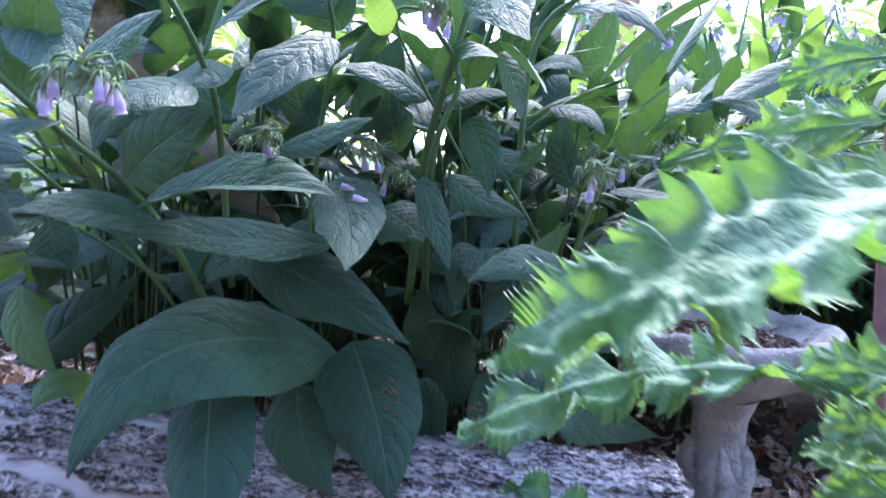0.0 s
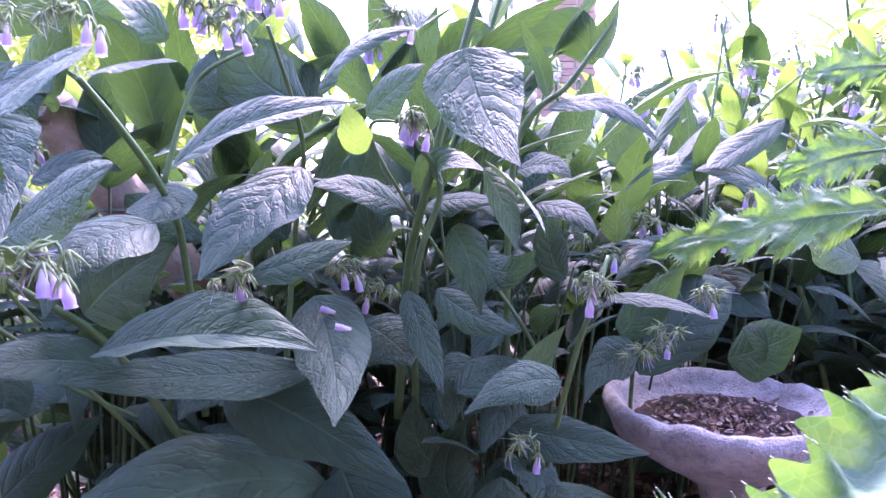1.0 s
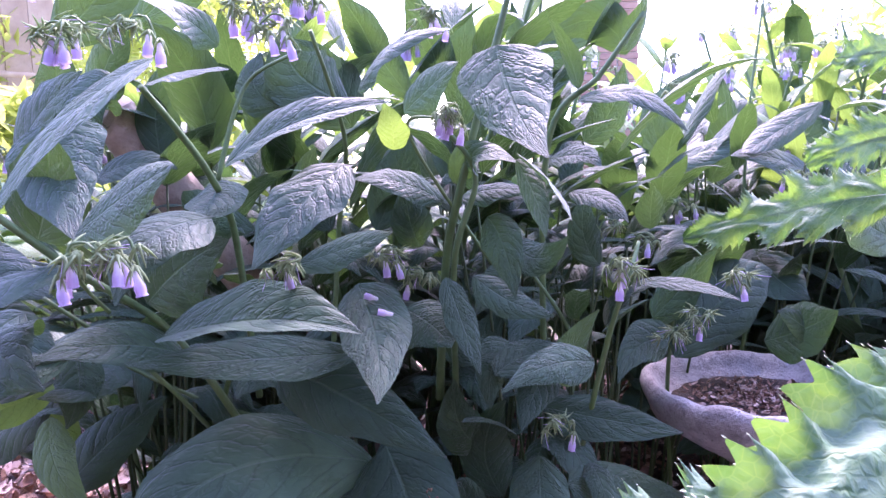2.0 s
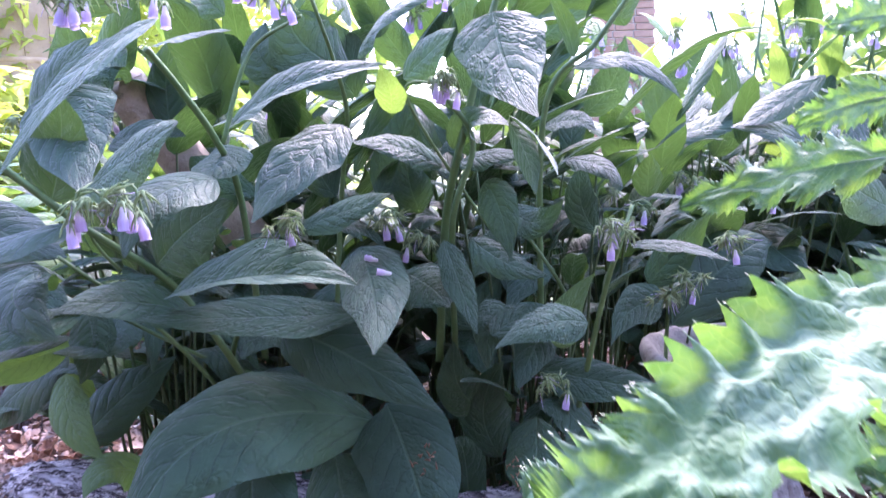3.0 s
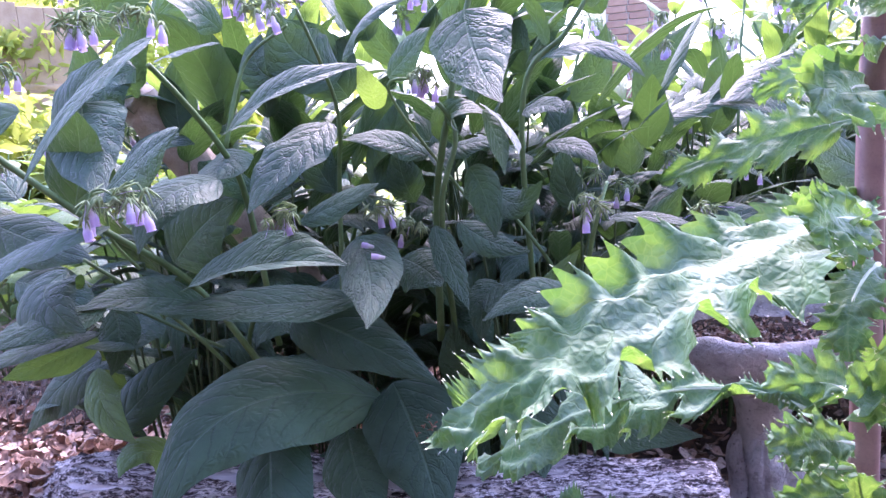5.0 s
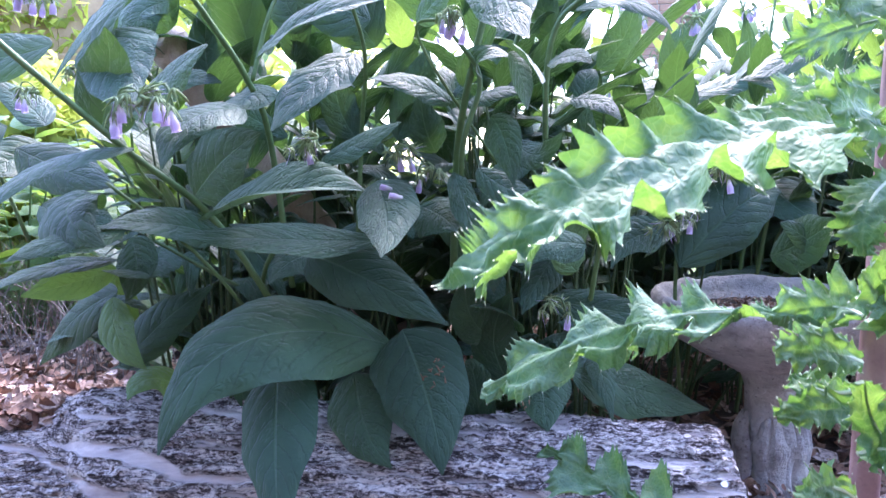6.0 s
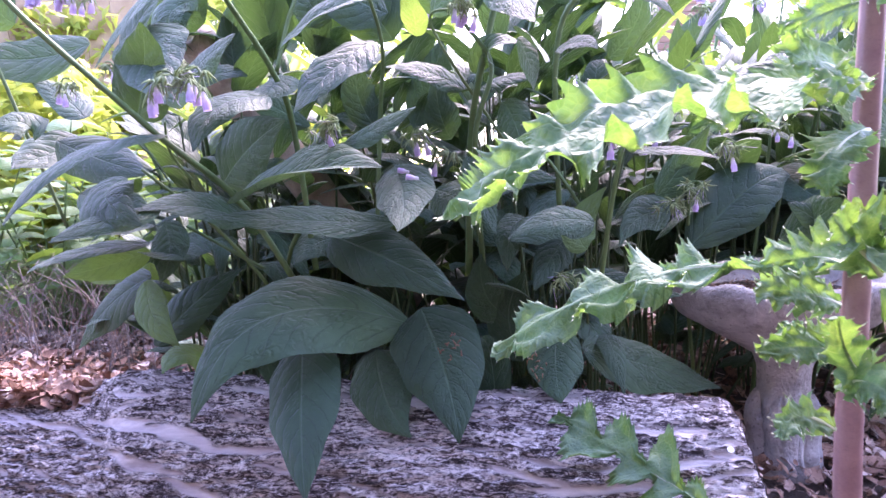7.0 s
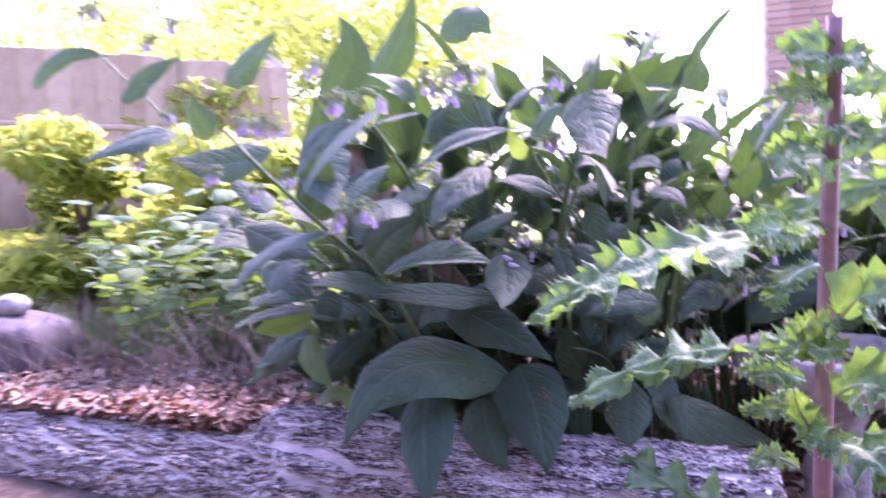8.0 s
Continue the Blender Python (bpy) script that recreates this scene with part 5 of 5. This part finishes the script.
# ---- more comfrey behind ----
def wild_comfrey(at, seed, height, label):
    rng, at = random.Random(seed), Vector(at)
    p = plant("comfrey_plant", at, label, "comfrey", "comfrey behind the bed")
    inner_leaves(p, at, 0.18, 22, seed + 1, lift=(0.04, height * 0.5))
    for s in range(5):
        a = 2 * math.pi * (s + rng.random()) / 5
        top = at + Vector((math.cos(a) * 0.22, math.sin(a) * 0.22, height * rng.uniform(0.8, 1.1)))
        pts = [at + Vector((math.cos(a) * 0.02, math.sin(a) * 0.02, 0)), at.lerp(top, 0.5) + Vector((0, 0, 0.05)), top]
        stem(p, pts, 0.006, 0.003)
        line = spline(pts, 30)
        for k in range(13):
            u = 0.22 + 0.75 * k / 12
            b = line[int(u * 29)]
            d = Vector((math.cos(a + 2.4 * k), math.sin(a + 2.4 * k), 0))
            ln = 0.20 * (1.25 - u) + 0.06
            t = b + d * ln * 0.85 + Vector((0, 0, ln * rng.uniform(-0.15, 0.95)))
            m = (b + t) / 2 + Vector((0, 0, ln * 0.18))
            me = leaf_mesh(b, m, t, ln * rng.uniform(0.24, 0.31), (Vector((0, 0, 1)) - d * 0.3).normalized(), rng, 14, 3)
            me.materials.append(LEAF if k < 9 else LEAF_YOUNG_BACKLIT)
            part("leaf", me, None, p)
        flower_cluster(p, top + Vector((0.0, 0.0, 0.01)), 3, 2)
    return p


first = wild_comfrey((0.55, 1.55, 0.0), 50, 0.80, "comfrey with pale bells growing behind the bird bath")
second = wild_comfrey((0.05, 1.42, 0.0), 60, 0.86, "tall comfrey with drooping bells in the back of the bed")
third = wild_comfrey((-0.36, 1.30, 0.0), 66, 0.74, "leafy comfrey with lilac bells in the back of the bed")
rp = random.Random(5)
for x, y in ((0.98, 1.45), (1.0, 2.0), (0.45, 2.0), (1.45, 1.8), (-0.05, 1.95), (1.5, 2.5), (0.8, 2.6), (0.2, 2.6), (2.1, 2.4), (0.3, 1.65), (0.78, 1.25), (-0.45, 1.75), (0.75, 1.62), (1.25, 1.55), (-0.12, 1.18), (-0.52, 1.2), (1.15, 1.25), (0.62, 1.85), (1.0, 1.72), (1.35, 2.1), (0.30, 1.9)):
    copy_thing(rp.choice((first, second, third)), pose(x, y, 0, 0, 0, rp.uniform(0, 360)) @ Matrix.Scale(1.15 if abs(x) < 0.3 and y < 1.3 else 1.25 if x > 0.25 and y > 1.9 else 1.0, 4))


# ---- the open side of the bed: weeds, dry stalks, an edging stone ----
def weed(at, seed, height):
    """A low weed with rounded bright leaves on thin stems."""
    rng, at = random.Random(seed), Vector(at)
    p = plant("weed", at, "low bright green weed with small rounded leaves", "weed", "weeds beside the comfrey")
    for s in range(6):
        a = 2 * math.pi * (s + rng.random()) / 6
        top = at + Vector((math.cos(a) * 0.16, math.sin(a) * 0.16, height * rng.uniform(0.7, 1.15)))
        pts = [at, at.lerp(top, 0.5) + Vector((0, 0, 0.04)), top]
        part("stem", joined("stem", [tube(pts, 0.0025, 0.0012, 10, 5)]), STEM, p)
        line = spline(pts, 20)
        for k in range(12):
            b = line[4 + int(15 * k / 11)]
            d = Vector((math.cos(2.2 * k + a), math.sin(2.2 * k + a), rng.uniform(-0.3, 0.5)))
            ln = rng.uniform(0.045, 0.085)
            t = b + d * ln
            me = leaf_mesh(b, (b + t) / 2 + Vector((0, 0, 0.006)), t, ln * 0.7, (rng.uniform(-0.4, 0.4), rng.uniform(-0.6, 0.2), 1), rng, 9, 2)
            me.materials.append(LEAF_YOUNG_BACKLIT)
            part("leaf", me, None, p)
    return p


w1, w2 = weed((-0.95, 1.95, 0), 81, 0.40), weed((-1.25, 2.0, 0), 82, 0.34)
for x, y in ((-1.5, 2.0), (-0.8, 2.0), (-1.1, 2.05), (-1.7, 1.9), (-1.4, 2.3), (-1.0, 2.4), (-0.7, 1.75), (-1.95, 2.2), (-1.75, 2.6), (-0.62, 2.3), (-1.3, 2.7), (-2.3, 2.6), (-0.9, 2.9)):
    copy_thing(rp.choice((w1, w2)), pose(x, y, ground_z(x, y) - 0.01, 0, 0, rp.uniform(0, 360)) @ Matrix.Scale(rp.uniform(1.3, 1.7), 4))
pieces = []
for _ in range(750):
    x, y = rp.uniform(-2.5, -0.8), rp.uniform(1.45, 2.3)
    h, lx, ly = rp.uniform(0.05, 0.30), rp.gauss(0, 0.13), rp.gauss(0, 0.1)
    z = ground_z(x, y) - 0.01
    pieces.append(tube([(x, y, z), (x + lx * 0.3, y + ly * 0.3, z + h * 0.6), (x + lx, y + ly, z + h)], 0.0016, 0.0007, 6, 4))
DRY_STALK = plain_material("dry_stalk", (0.16, 0.13, 0.12), (0.34, 0.29, 0.25), 0.9, 40)
tagged(part("dry_stalks", joined("dry_stalks", pieces), DRY_STALK, None), "grey dry plant stalks standing in the litter", "dry stalks", kind="stuff")
pieces = []
for _ in range(2600):
    x, y = rp.uniform(-2.6, -0.6), rp.uniform(1.95, 3.4)
    h, lx, ly = rp.uniform(0.08, 0.26), rp.gauss(0, 0.06), rp.gauss(0, 0.06)
    z = ground_z(x, y) - 0.01
    pieces.append(tube([(x, y, z), (x + lx * 0.3, y + ly * 0.3, z + h * 0.7), (x + lx, y + ly, z + h)], 0.0022, 0.0004, 4, 3))
tagged(part("grass", joined("grass", pieces), STEM, None), "thin green grass blades between the weeds", "grass", kind="stuff")


DARK_STONE = plain_material("dark_stone", (0.05, 0.045, 0.05), (0.13, 0.115, 0.13), 0.9, 14, 0.7, depth=0.004)


def boulder(name, at, size, seed, label, category, flat=0.0):
    def f(i, j):
        th, a = math.pi * i / 23, 2 * math.pi * j / 40
        d = Vector((math.sin(th) * math.cos(a), math.sin(th) * math.sin(a), math.cos(th)))
        if flat:
            d = Vector([math.copysign(abs(c) ** flat, c) for c in d])
        r = 1 + 0.10 * fbm(d.x * 1.5 + seed, d.y * 1.5, d.z * 1.5, 4)
        return Vector(at) + Vector((d.x * size[0], d.y * size[1], d.z * size[2])) * r, (0, 0)
    ob = part(name, sheet(name, 24, 40, f, True, True), DARK_STONE if flat else STONE, None)
    return tagged(ob, label, category)


boulder("edging_stone", (-2.40, 1.9, 0.07), (0.28, 0.20, 0.16), 1, "low dark edging stone at the end of the bed", "stone", 0.6)
boulder("rock", (-2.33, 1.89, 0.262), (0.07, 0.06, 0.045), 4, "rounded grey rock resting on the edging stone", "rock")


# ---- further off ----
def leafy_crown(name, blobs, count, size, seed):
    """Many small bent leaves in uneven clumps round the ends of the limbs."""
    rng, pieces = random.Random(seed), []
    for _ in range(count):
        (cx, cy, cz), r = blobs[rng.randrange(len(blobs))]
        d = Vector((rng.gauss(0, 1), rng.gauss(0, 1), rng.gauss(0, 1))).normalized() * r * rng.random() ** 0.4
        s = size * rng.uniform(0.6, 1.3)
        m = Matrix.Translation((cx + d.x, cy + d.y, cz + d.z * 0.8)) @ pose(0, 0, 0, rng.gauss(0, 40), rng.gauss(0, 40), rng.uniform(0, 360))
        pieces.append(([m @ Vector(v) for v in ((-s, 0, 0), (0, -s * 0.42, s * 0.12), (s, 0, -s * 0.1), (0, s * 0.42, s * 0.12))], [(0, 1, 2), (0, 2, 3)]))
    return joined(name, pieces)


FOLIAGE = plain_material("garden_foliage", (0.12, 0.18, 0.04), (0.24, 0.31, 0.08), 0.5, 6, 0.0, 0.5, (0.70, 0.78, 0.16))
TRUNK = plain_material("trunk_bark", (0.10, 0.075, 0.06), (0.22, 0.18, 0.15), 0.9, 12, 0.8, depth=0.02)


def tree(at, label, trunk_h, trunk_r, spread, count, size, seed, bush=False):
    rng, at = random.Random(seed), Vector(at)
    t = new("shrub" if bush else "tree")
    t.matrix_basis = pose(*at)
    tagged(t, label, "shrub" if bush else "tree")
    top = at + Vector((rng.uniform(-0.1, 0.1) * trunk_h, 0, trunk_h))
    part("trunk", joined("trunk", [tube([at - Vector((0, 0, 0.1)), at.lerp(top, 0.5) + Vector((0.03 * trunk_h, 0, 0)), top], trunk_r, trunk_r * 0.6, 12, 12)]), TRUNK, t)
    blobs = []
    for k in range(11):
        a = 2.4 * k
        e = top + Vector((math.cos(a), math.sin(a), 0)) * spread * rng.uniform(0.35, 0.85) + Vector((0, 0, spread * rng.uniform(-0.15 if not bush else -0.5, 0.9)))
        part("limb", joined("limb", [tube([top, top.lerp(e, 0.5) + Vector((0, 0, 0.1 * spread)), e], trunk_r * 0.45, trunk_r * 0.1, 8, 7)]), TRUNK, t)
        blobs.append((e, spread * rng.uniform(0.32, 0.55)))
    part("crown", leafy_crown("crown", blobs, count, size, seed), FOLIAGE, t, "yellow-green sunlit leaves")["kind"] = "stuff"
    return t


tree((-4.2, 10.5, 0), "tall garden tree with a yellow-green crown beyond the fence", 2.4, 0.16, 2.6, 9000, 0.10, 3)
tree((-8.2, 10.0, 0), "tall yellow-green tree rising beyond the fence", 2.2, 0.15, 2.7, 8000, 0.10, 5)
for k, (x, y, h, s) in enumerate(((-4.6, 7.0, 1.2, 1.7), (-2.4, 8.0, 1.0, 1.3), (4.2, 7.5, 1.1, 1.5), (-7.5, 6.0, 1.5, 2.0), (2.8, 5.5, 0.5, 0.7), (-2.3, 3.5, 0.45, 0.6), (-1.4, 3.3, 0.4, 0.5), (-3.2, 3.2, 0.5, 0.55), (-3.3, 4.6, 0.8, 0.8), (-4.3, 3.9, 0.75, 0.7))):
    tree((x, y, 0), "sunlit yellow-green garden shrub in the distance", h, 0.06, s, 5000, 0.06, 70 + k, True)


def build_fence():
    f = new("wooden_fence")
    f.matrix_basis = pose(-5.2, 5.2, 0)
    tagged(f, "sun-bleached wooden board fence at the garden's edge", "fence")
    bm = bmesh.new()
    bmesh.ops.create_cube(bm, size=1)
    bmesh.ops.scale(bm, vec=(0.1475, 0.022, 1.75), verts=bm.verts)
    bmesh.ops.bevel(bm, geom=bm.edges[:], offset=0.004, segments=1, affect='EDGES')
    me = bpy.data.meshes.new("board")
    bm.to_mesh(me)
    bm.free()
    rng = random.Random(9)
    for k in range(34):
        ob = part("board", me, FENCE, f)
        ob.matrix_basis = pose(2.6 - k * 0.105, -0.6 - k * 0.105, 0.88 + rng.uniform(-0.012, 0.012), 0, 0, 45 + rng.uniform(-1, 1))
    for z in (0.35, 1.25):
        part("rail", joined("rail", [tube([(-2.57, 4.64, z), (-4.2, 3.0, z), (-6.1, 1.1, z)], 0.035, 0.035, 6, 4)]), FENCE, f)


FENCE = plain_material("fence_wood", (0.30, 0.20, 0.12), (0.46, 0.34, 0.22), 0.85, 8, 0.4)
build_fence()


def build_brick_pier():
    pier = new("brick_pier")
    pier.matrix_basis = pose(1.62, 8.0, 0)
    tagged(pier, "reddish brick pier standing far behind the garden", "pier")
    bm = bmesh.new()
    bmesh.ops.create_cube(bm, size=1)
    bmesh.ops.transform(bm, matrix=Matrix.Translation((1.62, 8.25, 1.9)) @ Matrix.Diagonal((0.66, 0.45, 3.8, 1)), verts=bm.verts)
    part("core", bm, MORTAR, pier, "grey mortar")
    bm = bmesh.new()
    bmesh.ops.create_cube(bm, size=1)
    bmesh.ops.scale(bm, vec=(0.205, 0.03, 0.065), verts=bm.verts)
    bmesh.ops.bevel(bm, geom=bm.edges[:], offset=0.003, segments=1, affect='EDGES')
    me = bpy.data.meshes.new("brick")
    bm.to_mesh(me)
    bm.free()
    for row in range(50):
        for k in range(3):
            ob = part("brick", me, BRICK, pier)
            ob.matrix_basis = pose(-0.225 + 0.22 * k + (0.02 if row % 2 else 0), 0.02, 0.06 + row * 0.0752)


MORTAR = plain_material("mortar", (0.35, 0.32, 0.30), (0.48, 0.45, 0.42), 0.9, 20)
BRICK = plain_material("brick_clay", (0.24, 0.13, 0.10), (0.36, 0.22, 0.17), 0.85, 15, 0.4)
build_brick_pier()


def build_unseen_wall():
    """An unseen dark wall, added behind the camera to block low front light."""
    bm = bmesh.new()
    bmesh.ops.create_cube(bm, size=1)
    bmesh.ops.transform(bm, matrix=Matrix.Translation((0.0, -1.5, 1.25)) @ Matrix.Diagonal((14.0, 0.2, 2.7, 1)), verts=bm.verts)
    ob = part("wall_south", bm, DARK_WALL, None)
    tagged(ob, "unseen dark wall added behind the camera to block low light", "wall", kind="structure")


# near black so the added wall throws little light back
DARK_WALL = plain_material("dark_wall", (0.03, 0.025, 0.02), (0.06, 0.05, 0.04), 0.9, 6)
build_unseen_wall()


# ---- small things ----
def fallen_flower(at, turn):
    ob = part("fallen_flower", BELL_PALE.copy(), None, None)
    ob.matrix_basis = pose(*at, 100, 0, turn) @ Matrix.Translation((0, 0, 0.008)) @ Matrix.Scale(0.95, 4)
    tagged(ob, "fallen pale lilac comfrey bell lying on a leaf", "flower", "fallen flowers")


fallen_flower((-0.101, 0.776, 0.489), 70)
fallen_flower((-0.082, 0.730, 0.481), 95)


def build_post():
    """A leaning weathered post with a broken, sunlit top."""
    post = new("wooden_post")
    post.matrix_basis = pose(-0.017, 1.24, 0)
    tagged(post, "weathered leaning wooden post with a broken top among comfrey stems", "post")
    top, mid, foot = Vector((-0.459, 0.97, 0.703)), Vector((-0.41, 1.0, 0.625)), Vector((-0.017, 1.24, -0.02))
    verts, faces = tube([foot, mid, top], 0.034, 0.030, 60, 20)
    axis = (top - foot).normalized()
    bent = []
    for v in map(Vector, verts):
        k = max(0.0, 1 - (top - v).dot(axis) / 0.05)
        grain = noise.noise(Vector(((v.x + v.z) * 12, v.y * 90, (v.z - v.x) * 90)))
        bent.append(v + Vector((0.003 * grain, 0.003 * grain, 0.0)) + axis * (0.022 * k * noise.noise(v * 55)))
    part("shaft", joined("shaft", [(bent, faces)]), POST_WOOD, post, "grey-brown cracked wood")


POST_WOOD = plain_material("post_wood", (0.24, 0.18, 0.14), (0.52, 0.43, 0.35), 0.85, 28, 0.8, depth=0.005)
build_post()


def dried_cluster(at, seed):
    """A small withered head of reddish brown calyces lying on a leaf."""
    rng, ob = random.Random(seed), None
    pieces = []
    for _ in range(14):
        q = Vector(at) + Vector((rng.gauss(0, 0.006), rng.gauss(0, 0.003), rng.gauss(0, 0.009)))
        d = Vector((rng.gauss(0, 1), rng.gauss(0, 1), rng.gauss(0, 1))).normalized() * rng.uniform(0.004, 0.009)
        pieces.append(tube([q, q + d * 0.5 + Vector((0, 0, 0.001)), q + d], 0.0012, 0.0003, 4, 5))
    ob = part("dried_flower_head", joined("dried_flower_head", pieces), DRY, None)
    tagged(ob, "small withered reddish brown flower head caught on a leaf", "dried flower")


dried_cluster((-0.045, 0.752, 0.272), 1)
dried_cluster((0.055, 0.80, 0.235), 2)
